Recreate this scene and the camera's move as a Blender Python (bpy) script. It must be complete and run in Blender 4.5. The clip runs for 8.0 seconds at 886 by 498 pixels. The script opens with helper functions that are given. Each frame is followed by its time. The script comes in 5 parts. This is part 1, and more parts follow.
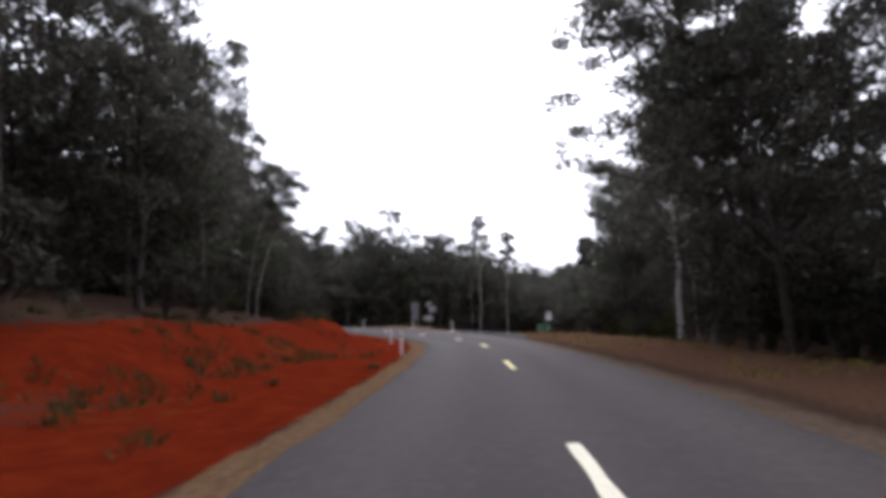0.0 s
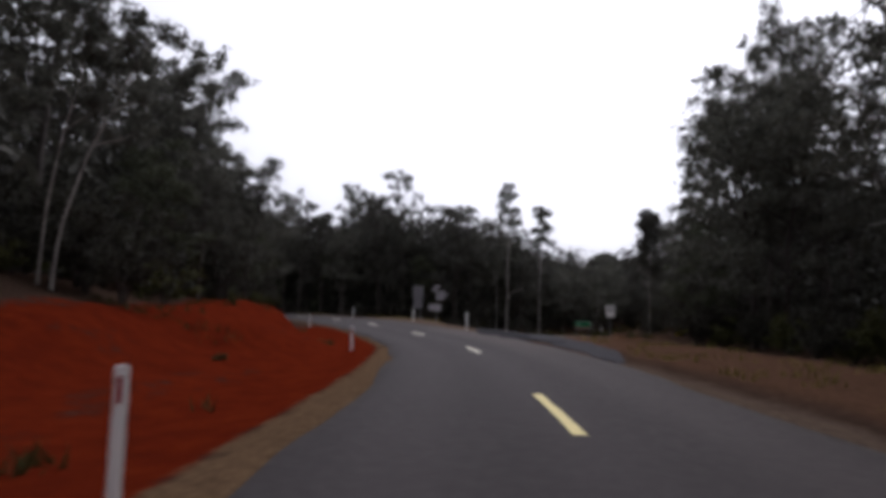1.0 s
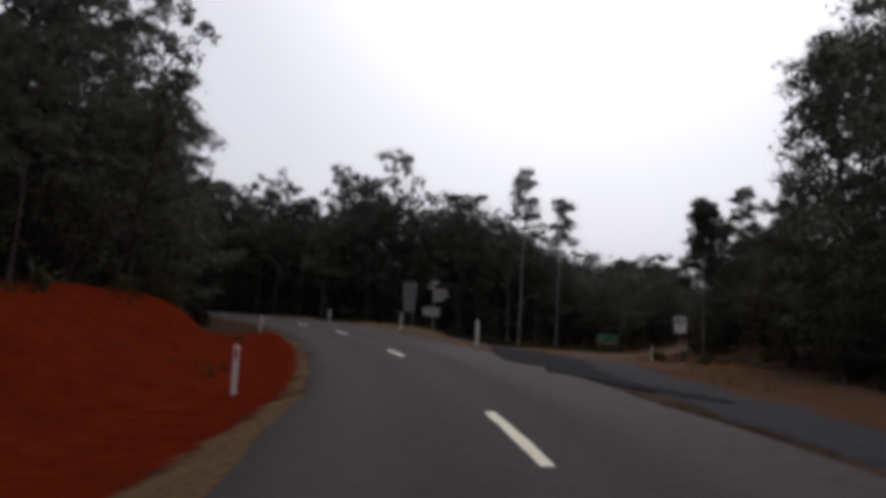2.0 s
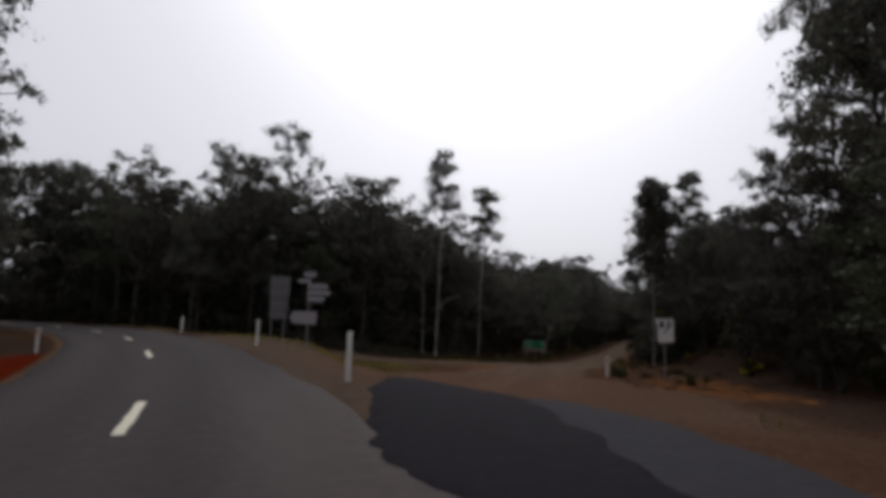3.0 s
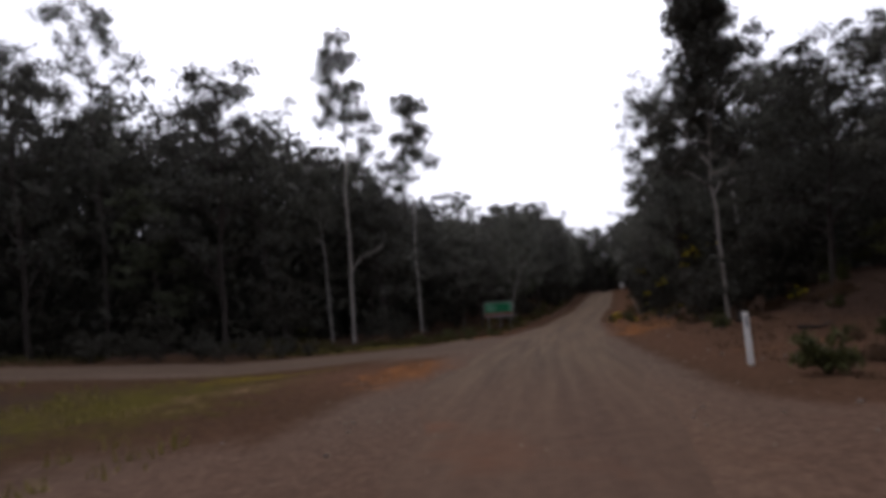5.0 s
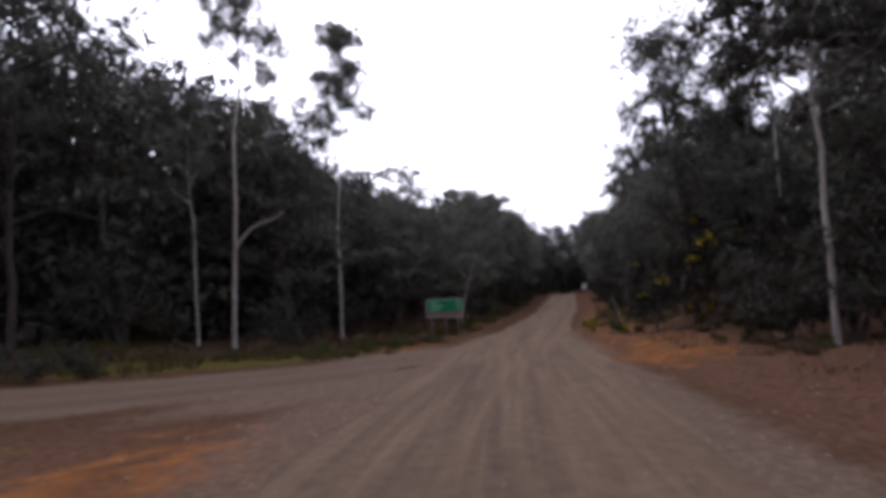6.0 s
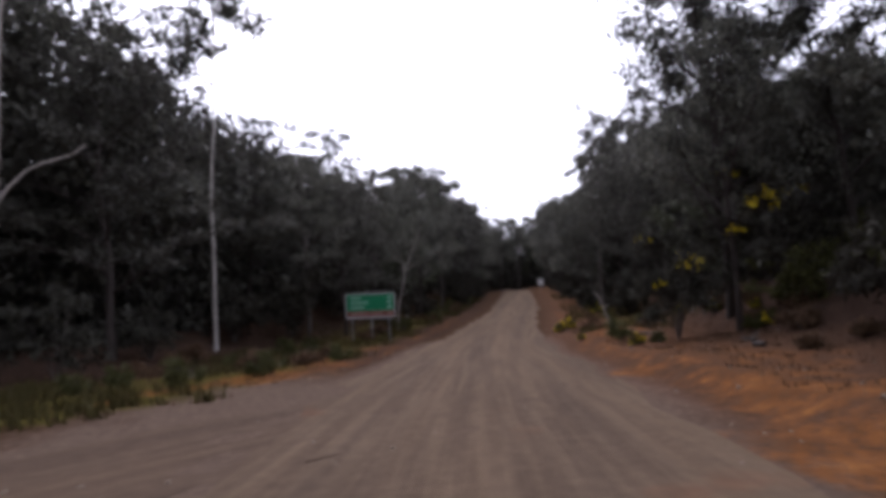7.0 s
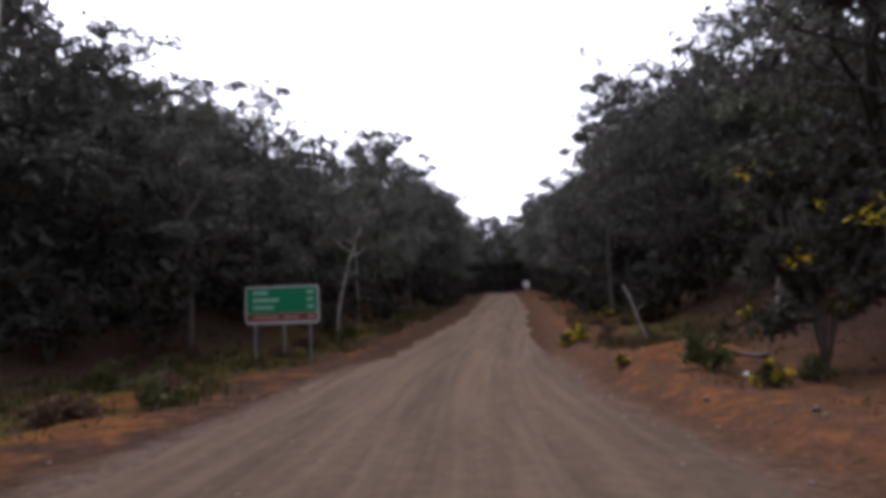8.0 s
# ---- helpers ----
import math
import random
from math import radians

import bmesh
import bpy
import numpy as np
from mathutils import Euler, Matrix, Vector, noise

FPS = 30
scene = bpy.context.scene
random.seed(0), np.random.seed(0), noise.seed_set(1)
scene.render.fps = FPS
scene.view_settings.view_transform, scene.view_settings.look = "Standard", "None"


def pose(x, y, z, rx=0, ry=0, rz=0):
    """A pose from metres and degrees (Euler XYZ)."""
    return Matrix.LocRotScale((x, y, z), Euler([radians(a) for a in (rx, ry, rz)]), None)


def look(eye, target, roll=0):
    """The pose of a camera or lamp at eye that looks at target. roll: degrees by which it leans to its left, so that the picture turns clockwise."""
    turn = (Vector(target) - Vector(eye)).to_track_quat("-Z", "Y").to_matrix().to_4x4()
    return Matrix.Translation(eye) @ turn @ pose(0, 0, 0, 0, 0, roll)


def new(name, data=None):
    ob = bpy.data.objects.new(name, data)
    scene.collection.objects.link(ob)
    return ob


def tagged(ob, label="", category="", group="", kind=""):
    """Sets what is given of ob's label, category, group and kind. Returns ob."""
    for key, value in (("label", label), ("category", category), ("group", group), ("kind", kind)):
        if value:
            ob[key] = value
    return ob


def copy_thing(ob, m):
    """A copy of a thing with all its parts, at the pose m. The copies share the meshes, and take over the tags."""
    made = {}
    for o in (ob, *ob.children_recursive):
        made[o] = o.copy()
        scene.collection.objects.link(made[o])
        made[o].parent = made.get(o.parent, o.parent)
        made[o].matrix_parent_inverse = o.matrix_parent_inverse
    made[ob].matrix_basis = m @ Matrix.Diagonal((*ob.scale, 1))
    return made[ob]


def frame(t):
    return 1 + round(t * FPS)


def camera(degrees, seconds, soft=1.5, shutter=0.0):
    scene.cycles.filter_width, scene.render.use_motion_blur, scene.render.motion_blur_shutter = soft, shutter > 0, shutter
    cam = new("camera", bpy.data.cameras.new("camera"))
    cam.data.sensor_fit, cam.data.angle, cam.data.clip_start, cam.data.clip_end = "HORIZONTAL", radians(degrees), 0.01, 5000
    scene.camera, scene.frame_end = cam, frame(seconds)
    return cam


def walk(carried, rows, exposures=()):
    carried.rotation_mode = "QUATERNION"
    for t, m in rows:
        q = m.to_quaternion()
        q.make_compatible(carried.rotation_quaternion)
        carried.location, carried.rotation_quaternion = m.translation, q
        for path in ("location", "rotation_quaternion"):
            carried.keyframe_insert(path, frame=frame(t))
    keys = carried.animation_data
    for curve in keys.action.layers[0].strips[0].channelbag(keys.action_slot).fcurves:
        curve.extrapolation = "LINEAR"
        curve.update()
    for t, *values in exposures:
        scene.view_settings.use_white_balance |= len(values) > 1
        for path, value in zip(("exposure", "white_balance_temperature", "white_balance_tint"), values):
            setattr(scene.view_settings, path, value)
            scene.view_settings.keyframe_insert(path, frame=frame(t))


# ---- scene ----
cam = camera(73.0, 8.0, soft=5.0, shutter=0.15)
PATH = [
    (0, (3.852, 10.121, 1.317), (3.616, 12.093, 1.55), -1.1),
    (0.5, (3.034, 21.197, 1.36), (2.763, 23.168, 1.565), -0.2),
    (1, (2.055, 31.212, 1.298), (1.738, 33.176, 1.501), 1.1),
    (1.2, (1.704, 34.496, 1.236), (1.372, 36.458, 1.435), 1.5),
    (2.3, (-0.231, 48.407, 1.283), (-0.529, 50.371, 1.517), 4.0),
    (2.5, (-0.296, 50.86, 1.341), (-0.518, 52.832, 1.583), 3.8),
    (3, (-0.154, 56.27, 1.334), (-0.219, 58.252, 1.59), 1.9),
    (3.5, (0.181, 61.494, 1.372), (0.165, 63.48, 1.604), -1.8),
    (4, (0.391, 66.533, 1.301), (0.396, 68.521, 1.52), -5.5),
    (4.2, (0.52, 68.755, 1.224), (0.533, 70.748, 1.39), -6.3),
    (5.3, (2.192, 81.724, 0.573), (2.343, 83.712, 0.736), -4.2),
    (5.5, (2.611, 84.029, 0.535), (2.786, 86.015, 0.695), -3.9),
    (6, (3.904, 89.774, 0.382), (4.153, 91.753, 0.527), -2.7),
    (6.5, (5.194, 95.533, 0.2), (5.529, 97.501, 0.325), -2.6),
    (7, (6.516, 100.791, 0.021), (6.928, 102.743, 0.151), -2.6),
    (7.5, (8.11, 105.86, -0.251), (8.573, 107.801, -0.117), -2.7),
    (8, (9.742, 110.806, -0.515), (10.21, 112.745, -0.37), -2.2),
]
EXPOSURES = [(t, e, warm, tint) for t, e, warm, tint in ((0.0, 0.75, 5950, 16), (0.5, 0.38, 5950, 16), (1.0, -0.22, 6000, 17), (2.5, -0.68, 6250, 13), (4.0, -0.68, 6250, 14), (5.5, 0.32, 5850, 20), (6.5, 0.58, 5800, 22), (8.0, 0.76, 5800, 22))]
walk(cam, [(t, look(eye, target, roll)) for t, eye, target, roll in PATH], EXPOSURES)
SKY, SUN = 0.15, 1.0

# ---- world and light: a bright overcast sky, brightest ahead of the car ----
world = bpy.data.worlds.new("sky")
scene.world = world
world.use_nodes = True
wn, wl = world.node_tree.nodes, world.node_tree.links
wn.clear()
sky = wn.new("ShaderNodeTexSky")
sky.sky_type = "NISHITA"
sky.sun_disc = False
sky.sun_elevation = radians(50)
sky.sun_rotation = radians(4)
sky.air_density = 1.0
sky.dust_density = 7.0
sky.ozone_density = 1.0
hsv = wn.new("ShaderNodeHueSaturation")
hsv.inputs["Saturation"].default_value = 0.16
hsv.inputs["Value"].default_value = 1.0
cloud = wn.new("ShaderNodeMix")
cloud.data_type = "RGBA"
cloud.inputs["Factor"].default_value = 0.45
cloud.inputs["B"].default_value = (9.2, 9.2, 9.6, 1)
back = wn.new("ShaderNodeBackground")
back.inputs["Strength"].default_value = SKY
wout = wn.new("ShaderNodeOutputWorld")
wl.new(sky.outputs["Color"], hsv.inputs["Color"])
wl.new(hsv.outputs["Color"], cloud.inputs["A"])
wl.new(cloud.outputs["Result"], back.inputs["Color"])
wl.new(back.outputs["Background"], wout.inputs["Surface"])

sun_data = bpy.data.lights.new("sun", "SUN")
sun_data.energy = SUN
sun_data.angle = radians(30)
sun_data.color = (1.0, 0.95, 0.88)
sun = new("sun", sun_data)
sun.matrix_world = look((0, 0, 60), (-3, -40, 60 - 47))


# ---- materials ----
def nodes_of(name, rough=0.8, metal=0.0, spec=0.3):
    m = bpy.data.materials.new(name)
    m.use_nodes = True
    nt = m.node_tree
    b = nt.nodes["Principled BSDF"]
    b.inputs["Roughness"].default_value = rough
    b.inputs["Metallic"].default_value = metal
    b.inputs["Specular IOR Level"].default_value = spec
    return m, nt, b


def nd(nt, kind, **values):
    n = nt.nodes.new(kind)
    for key, v in values.items():
        n.inputs[key].default_value = v
    return n


def coords(nt, obj=True):
    return nt.nodes.new("ShaderNodeTexCoord").outputs["Object" if obj else "Generated"]


def noise_of(nt, scale, detail=4.0, rough=0.55, vec=None):
    n = nd(nt, "ShaderNodeTexNoise", Scale=scale, Detail=detail, Roughness=rough)
    nt.links.new(vec if vec is not None else coords(nt), n.inputs["Vector"])
    return n.outputs["Fac"]


def ramp(nt, fac, stops):
    r = nt.nodes.new("ShaderNodeValToRGB")
    el = r.color_ramp.elements
    while len(el) < len(stops):
        el.new(0.5)
    for e, (p, c) in zip(el, stops):
        e.position, e.color = p, (*c, 1)
    nt.links.new(fac, r.inputs["Fac"])
    return r.outputs["Color"]


def mixed(nt, fac, a, b, blend="MIX"):
    m = nt.nodes.new("ShaderNodeMix")
    m.data_type, m.blend_type = "RGBA", blend
    for key, v in (("Factor", fac), ("A", a), ("B", b)):
        if isinstance(v, (int, float)):
            m.inputs[key].default_value = v
        elif isinstance(v, tuple):
            m.inputs[key].default_value = (*v, 1)
        else:
            nt.links.new(v, m.inputs[key])
    return m.outputs["Result"]


def calc(nt, op, a, b=0.0, clamp=False):
    m = nt.nodes.new("ShaderNodeMath")
    m.operation, m.use_clamp = op, clamp
    for i, v in enumerate((a, b)):
        if isinstance(v, (int, float)):
            m.inputs[i].default_value = v
        else:
            nt.links.new(v, m.inputs[i])
    return m.outputs[0]


def bump(nt, bsdf, fac, strength, dist):
    b = nd(nt, "ShaderNodeBump", Strength=strength, Distance=dist)
    nt.links.new(fac, b.inputs["Height"])
    nt.links.new(b.outputs["Normal"], bsdf.inputs["Normal"])


def attr(nt, name):
    a = nt.nodes.new("ShaderNodeAttribute")
    a.attribute_name = name
    return a.outputs["Fac"]


def plain(name, color, rough=0.6, metal=0.0, scale=14.0, vary=0.25, spec=0.3):
    """Paint, metal or plastic with faint grime at two scales."""
    m, nt, b = nodes_of(name, rough, metal, spec)
    dark = tuple(c * (1 - vary) for c in color)
    c1 = mixed(nt, noise_of(nt, scale, 6), dark, color)
    c2 = mixed(nt, calc(nt, "MULTIPLY", noise_of(nt, scale * 0.2, 3), 0.4), c1, tuple(c * 0.7 for c in color))
    nt.links.new(c2, b.inputs["Base Color"])
    bump(nt, b, noise_of(nt, scale * 6, 3), 0.1, 0.004)
    return m


def masked(nt, mask, lo, hi, wobble):
    """A soil mask broken up by noise, 0 to 1."""
    v = calc(nt, "ADD", attr(nt, mask), calc(nt, "MULTIPLY", calc(nt, "SUBTRACT", wobble, 0.5), 1.1))
    r = nd(nt, "ShaderNodeMapRange")
    r.inputs["From Min"].default_value, r.inputs["From Max"].default_value = lo, hi
    nt.links.new(v, r.inputs["Value"])
    return calc(nt, "MULTIPLY", r.outputs["Result"], 1.0, True)


def ground_material():
    m, nt, b = nodes_of("soil", 1.0, 0, 0.0)
    vec = coords(nt)
    big, mid = noise_of(nt, 0.35, 5, 0.6, vec), noise_of(nt, 1.7, 6, 0.65, vec)
    fine, grit = noise_of(nt, 9, 6, 0.7, vec), noise_of(nt, 38, 4, 0.7, vec)
    litter = ramp(nt, fine, [(0.3, (0.026, 0.017, 0.014)), (0.55, (0.062, 0.039, 0.028)), (0.8, (0.13, 0.086, 0.058))])
    red = ramp(nt, mid, [(0.25, (0.078, 0.011, 0.005)), (0.5, (0.118, 0.015, 0.0055)), (0.8, (0.165, 0.024, 0.007))])
    orange = ramp(nt, mid, [(0.25, (0.07, 0.035, 0.02)), (0.55, (0.18, 0.076, 0.027)), (0.8, (0.34, 0.145, 0.046))])
    tan = ramp(nt, fine, [(0.3, (0.08, 0.05, 0.03)), (0.6, (0.165, 0.104, 0.06)), (0.8, (0.26, 0.17, 0.1))])
    grass = ramp(nt, fine, [(0.3, (0.035, 0.03, 0.01)), (0.55, (0.085, 0.07, 0.018)), (0.8, (0.17, 0.13, 0.035))])
    brown = ramp(nt, fine, [(0.3, (0.034, 0.02, 0.013)), (0.6, (0.086, 0.05, 0.028)), (0.85, (0.165, 0.1, 0.056))])
    speck = ramp(nt, noise_of(nt, 5.5, 8, 0.78, vec), [(0.4, (0.25, 0.25, 0.25)), (0.56, (1, 1, 1))])
    c = litter
    c = mixed(nt, calc(nt, "MULTIPLY", masked(nt, "brown", 0.35, 0.65, big), speck), c, brown)
    gravel = ramp(nt, calc(nt, "ADD", calc(nt, "MULTIPLY", grit, 0.5), calc(nt, "MULTIPLY", fine, 0.5)),
                  [(0.3, (0.052, 0.038, 0.029)), (0.5, (0.12, 0.086, 0.064)), (0.75, (0.23, 0.168, 0.126))])
    c = mixed(nt, masked(nt, "gravel", 0.25, 0.85, mid), c, gravel)
    warm = ramp(nt, calc(nt, "ADD", calc(nt, "MULTIPLY", grit, 0.4), calc(nt, "MULTIPLY", fine, 0.6)), [(0.3, (0.05, 0.026, 0.017)), (0.5, (0.125, 0.066, 0.042)), (0.75, (0.22, 0.13, 0.088))])
    c = mixed(nt, calc(nt, "MULTIPLY", attr(nt, "warm"), calc(nt, "ADD", calc(nt, "MULTIPLY", mid, 0.9), 0.4), True), c, warm)
    c = mixed(nt, calc(nt, "MULTIPLY", attr(nt, "rut"), calc(nt, "ADD", calc(nt, "MULTIPLY", fine, 0.8), 0.2), True), c, (0.19, 0.122, 0.08))
    c = mixed(nt, masked(nt, "red", 0.38, 0.62, mid), c, red)
    c = mixed(nt, masked(nt, "grass", 0.4, 0.7, mid), c, grass)
    c = mixed(nt, calc(nt, "MULTIPLY", masked(nt, "orange", 0.36, 0.62, mid), speck), c, orange)
    moss = ramp(nt, fine, [(0.3, (0.07, 0.055, 0.01)), (0.55, (0.145, 0.108, 0.014)), (0.8, (0.25, 0.185, 0.024))])
    c = mixed(nt, masked(nt, "moss", 0.4, 0.8, mid), c, moss)
    c = mixed(nt, masked(nt, "tan", 0.4, 0.6, mid), c, tan)
    c = mixed(nt, calc(nt, "MULTIPLY", grit, 0.5), c, (0.02, 0.015, 0.012), "MULTIPLY")
    nt.links.new(c, b.inputs["Base Color"])
    bump(nt, b, calc(nt, "ADD", fine, calc(nt, "MULTIPLY", grit, 0.5)), 0.7, 0.08)
    return m


def asphalt_material(name, lo, mid_c, hi, tracks):
    m, nt, b = nodes_of(name, 0.9, 0, 0.09 if tracks else 0.03)
    vec = coords(nt)
    grit, fine, big = noise_of(nt, 60, 4, 0.8, vec), noise_of(nt, 6, 5, 0.6, vec), noise_of(nt, 0.5, 4, 0.6, vec)
    c = ramp(nt, calc(nt, "ADD", calc(nt, "MULTIPLY", grit, 0.6), calc(nt, "MULTIPLY", fine, 0.4)), [(0.3, lo), (0.5, mid_c), (0.75, hi)])
    c = mixed(nt, calc(nt, "MULTIPLY", big, 0.5), c, tuple(v * 0.72 for v in mid_c))
    if tracks:
        a = attr(nt, "across")
        wave = nd(nt, "ShaderNodeMapRange")
        wave.inputs["From Min"].default_value, wave.inputs["From Max"].default_value = -1, 1
        nt.links.new(calc(nt, "COSINE", calc(nt, "MULTIPLY", a, 3.6)), wave.inputs["Value"])
        c = mixed(nt, calc(nt, "MULTIPLY", calc(nt, "MULTIPLY", wave.outputs["Result"], big), 0.45), c, tuple(v * 1.7 for v in mid_c))
        c = mixed(nt, calc(nt, "MULTIPLY", attr(nt, "worn"), calc(nt, "ADD", calc(nt, "MULTIPLY", fine, 0.8), 0.15)), c, (0.085, 0.07, 0.063))
    nt.links.new(c, b.inputs["Base Color"])
    bump(nt, b, grit, 0.5, 0.01)
    return m


def gravel_material():
    m, nt, b = nodes_of("gravel_dirt", 1.0, 0, 0.02)
    vec = coords(nt)
    grit, fine, big = noise_of(nt, 45, 4, 0.8, vec), noise_of(nt, 5, 6, 0.65, vec), noise_of(nt, 0.45, 5, 0.6, vec)
    base = ramp(nt, calc(nt, "ADD", calc(nt, "MULTIPLY", grit, 0.5), calc(nt, "MULTIPLY", fine, 0.5)),
                [(0.3, (0.032, 0.0225, 0.0155)), (0.5, (0.072, 0.05, 0.034)), (0.75, (0.148, 0.104, 0.071))])
    a = attr(nt, "across")
    xyz = nt.nodes.new("ShaderNodeSeparateXYZ")
    nt.links.new(vec, xyz.inputs[0])

    def bands(across, along):
        comb = nt.nodes.new("ShaderNodeCombineXYZ")
        nt.links.new(calc(nt, "MULTIPLY", a, across), comb.inputs[0])
        nt.links.new(calc(nt, "MULTIPLY", xyz.outputs[1], along), comb.inputs[1])
        return noise_of(nt, 1.0, 3, 0.6, comb.outputs[0])

    wide = ramp(nt, bands(1.15, 0.045), [(0.36, (0, 0, 0)), (0.62, (1, 1, 1))])
    thin = ramp(nt, bands(4.4, 0.16), [(0.42, (0, 0, 0)), (0.72, (1, 1, 1))])
    c = mixed(nt, calc(nt, "MULTIPLY", wide, 0.62), mixed(nt, 0.4, base, (0.05, 0.0375, 0.029)), mixed(nt, 0.5, base, (0.135, 0.093, 0.058)))
    c = mixed(nt, calc(nt, "MULTIPLY", thin, 0.3), c, (0.16, 0.117, 0.079))
    c = mixed(nt, calc(nt, "MULTIPLY", attr(nt, "warm"), 0.6), c, mixed(nt, fine, (0.06, 0.032, 0.021), (0.17, 0.094, 0.06)))
    c = mixed(nt, masked(nt, "orange", 0.45, 0.75, big), c, (0.13, 0.058, 0.03))
    c = mixed(nt, calc(nt, "MULTIPLY", attr(nt, "dark"), 0.3), c, (0.034, 0.026, 0.022))
    nt.links.new(c, b.inputs["Base Color"])
    bump(nt, b, calc(nt, "ADD", fine, grit), 0.6, 0.03)
    return m


def leaf_material(name, dark, light, gloss=0.6):
    m, nt, b = nodes_of(name, gloss, 0, 0.08)
    g = nt.nodes.new("ShaderNodeNewGeometry")
    info = nt.nodes.new("ShaderNodeObjectInfo")
    c = mixed(nt, g.outputs["Random Per Island"], dark, light)
    c = mixed(nt, calc(nt, "MULTIPLY", info.outputs["Random"], 0.45), c, tuple((d + l) * 0.42 for d, l in zip(light, (0.012, 0.0, 0.0))))
    nt.links.new(c, b.inputs["Base Color"])
    tr = nt.nodes.new("ShaderNodeBsdfTranslucent")
    nt.links.new(c, tr.inputs["Color"])
    mx = nt.nodes.new("ShaderNodeMixShader")
    mx.inputs[0].default_value = 0.22
    nt.links.new(b.outputs[0], mx.inputs[1])
    nt.links.new(tr.outputs[0], mx.inputs[2])
    nt.links.new(mx.outputs[0], nt.nodes["Material Output"].inputs["Surface"])
    return m


def bark_material(name, dark, light, scale):
    m, nt, b = nodes_of(name, 0.85, 0, 0.2)
    vec = coords(nt)
    mp = nt.nodes.new("ShaderNodeMapping")
    mp.inputs["Scale"].default_value = (1, 1, 0.22)
    nt.links.new(vec, mp.inputs["Vector"])
    n = noise_of(nt, scale, 6, 0.65, mp.outputs["Vector"])
    patch = noise_of(nt, 1.1, 4, 0.6, vec)
    c = ramp(nt, n, [(0.3, dark), (0.7, light)])
    c = mixed(nt, calc(nt, "MULTIPLY", patch, 0.6), c, tuple(v * 0.6 for v in dark))
    nt.links.new(c, b.inputs["Base Color"])
    bump(nt, b, n, 0.6, 0.03)
    return m


SOIL = ground_material()
ASPHALT = asphalt_material("worn_asphalt", (0.024, 0.02, 0.0205), (0.041, 0.035, 0.0355), (0.08, 0.069, 0.068), True)
OLD_TAR = asphalt_material("older_bitumen", (0.021, 0.02, 0.023), (0.037, 0.035, 0.039), (0.068, 0.064, 0.068), False)
TAR = asphalt_material("fresh_bitumen", (0.008, 0.007, 0.009), (0.015, 0.013, 0.016), (0.032, 0.029, 0.033), False)
GRAVEL = gravel_material()
LINE = plain("line_paint", (0.72, 0.68, 0.52), 0.7, scale=9, vary=0.45)
LINE_Y = plain("yellowed_line_paint", (0.72, 0.6, 0.24), 0.7, scale=9, vary=0.4)
LEAF_A = leaf_material("gum_leaf", (0.05, 0.049, 0.042), (0.142, 0.143, 0.11))
LEAF_B = leaf_material("dark_leaf", (0.035, 0.033, 0.03), (0.098, 0.097, 0.076))
# scrub leaves: the shade of sheltered, low growth is put into the colour
LEAF_SHADED = leaf_material("shaded_scrub_leaf", (0.02, 0.019, 0.016), (0.062, 0.06, 0.045), 0.8)
LEAF_D = leaf_material("sapling_leaf", (0.038, 0.042, 0.026), (0.11, 0.12, 0.074))
LEAF_C = leaf_material("olive_leaf", (0.035, 0.036, 0.014), (0.1, 0.1, 0.035))
FLOWER = leaf_material("wattle_flower", (0.5, 0.36, 0.01), (0.75, 0.6, 0.03), 0.8)
DRY = leaf_material("dry_grass", (0.1, 0.08, 0.02), (0.24, 0.2, 0.06), 0.8)
GREEN_GRASS = leaf_material("green_grass", (0.028, 0.026, 0.01), (0.085, 0.072, 0.026), 0.8)
TWIG = leaf_material("dead_stalks", (0.05, 0.032, 0.02), (0.16, 0.1, 0.06), 0.9)
PALE = bark_material("pale_gum_bark", (0.2, 0.175, 0.155), (0.52, 0.47, 0.42), 5)
WHITEB = bark_material("white_gum_bark", (0.26, 0.235, 0.21), (0.68, 0.64, 0.59), 7)
DARKB = bark_material("dark_ironbark", (0.025, 0.02, 0.018), (0.085, 0.068, 0.058), 9)
GREYB = bark_material("grey_bark", (0.05, 0.042, 0.038), (0.15, 0.128, 0.112), 8)
WHITE = plain("white_post_plastic", (0.94, 0.93, 0.88), 0.5, scale=20, vary=0.08)
REFLECT = plain("red_reflector", (0.42, 0.012, 0.02), 0.25, scale=60, vary=0.2, spec=0.6)
GREYR = plain("grey_reflector", (0.3, 0.3, 0.32), 0.25, scale=60, vary=0.2, spec=0.6)
STEEL = plain("galvanised_steel", (0.32, 0.32, 0.33), 0.5, 0.6, scale=25)
BACKG = plain("weathered_sign_back", (0.22, 0.21, 0.22), 0.6, 0.2, scale=6, vary=0.25)
GREENS = plain("green_sign_face", (0.012, 0.21, 0.09), 0.4, scale=5, vary=0.3)
BROWNS = plain("brown_sign_face", (0.2, 0.05, 0.028), 0.4, scale=5, vary=0.3)
SIGNW = plain("white_sign_face", (0.88, 0.88, 0.85), 0.45, scale=9, vary=0.12)
BORDER = plain("weathered_sign_border", (0.5, 0.47, 0.47), 0.5, scale=7, vary=0.35)
LEGENDB = plain("faded_brown_legend", (0.42, 0.24, 0.2), 0.5, scale=20, vary=0.3)
FINGER = plain("pale_grey_sign", (0.42, 0.4, 0.42), 0.6, scale=6, vary=0.25)
SIGNG = plain("faded_legend", (0.25, 0.5, 0.36), 0.45, scale=20, vary=0.2)
SIGND = plain("dark_legend", (0.06, 0.07, 0.075), 0.5, scale=20, vary=0.3)
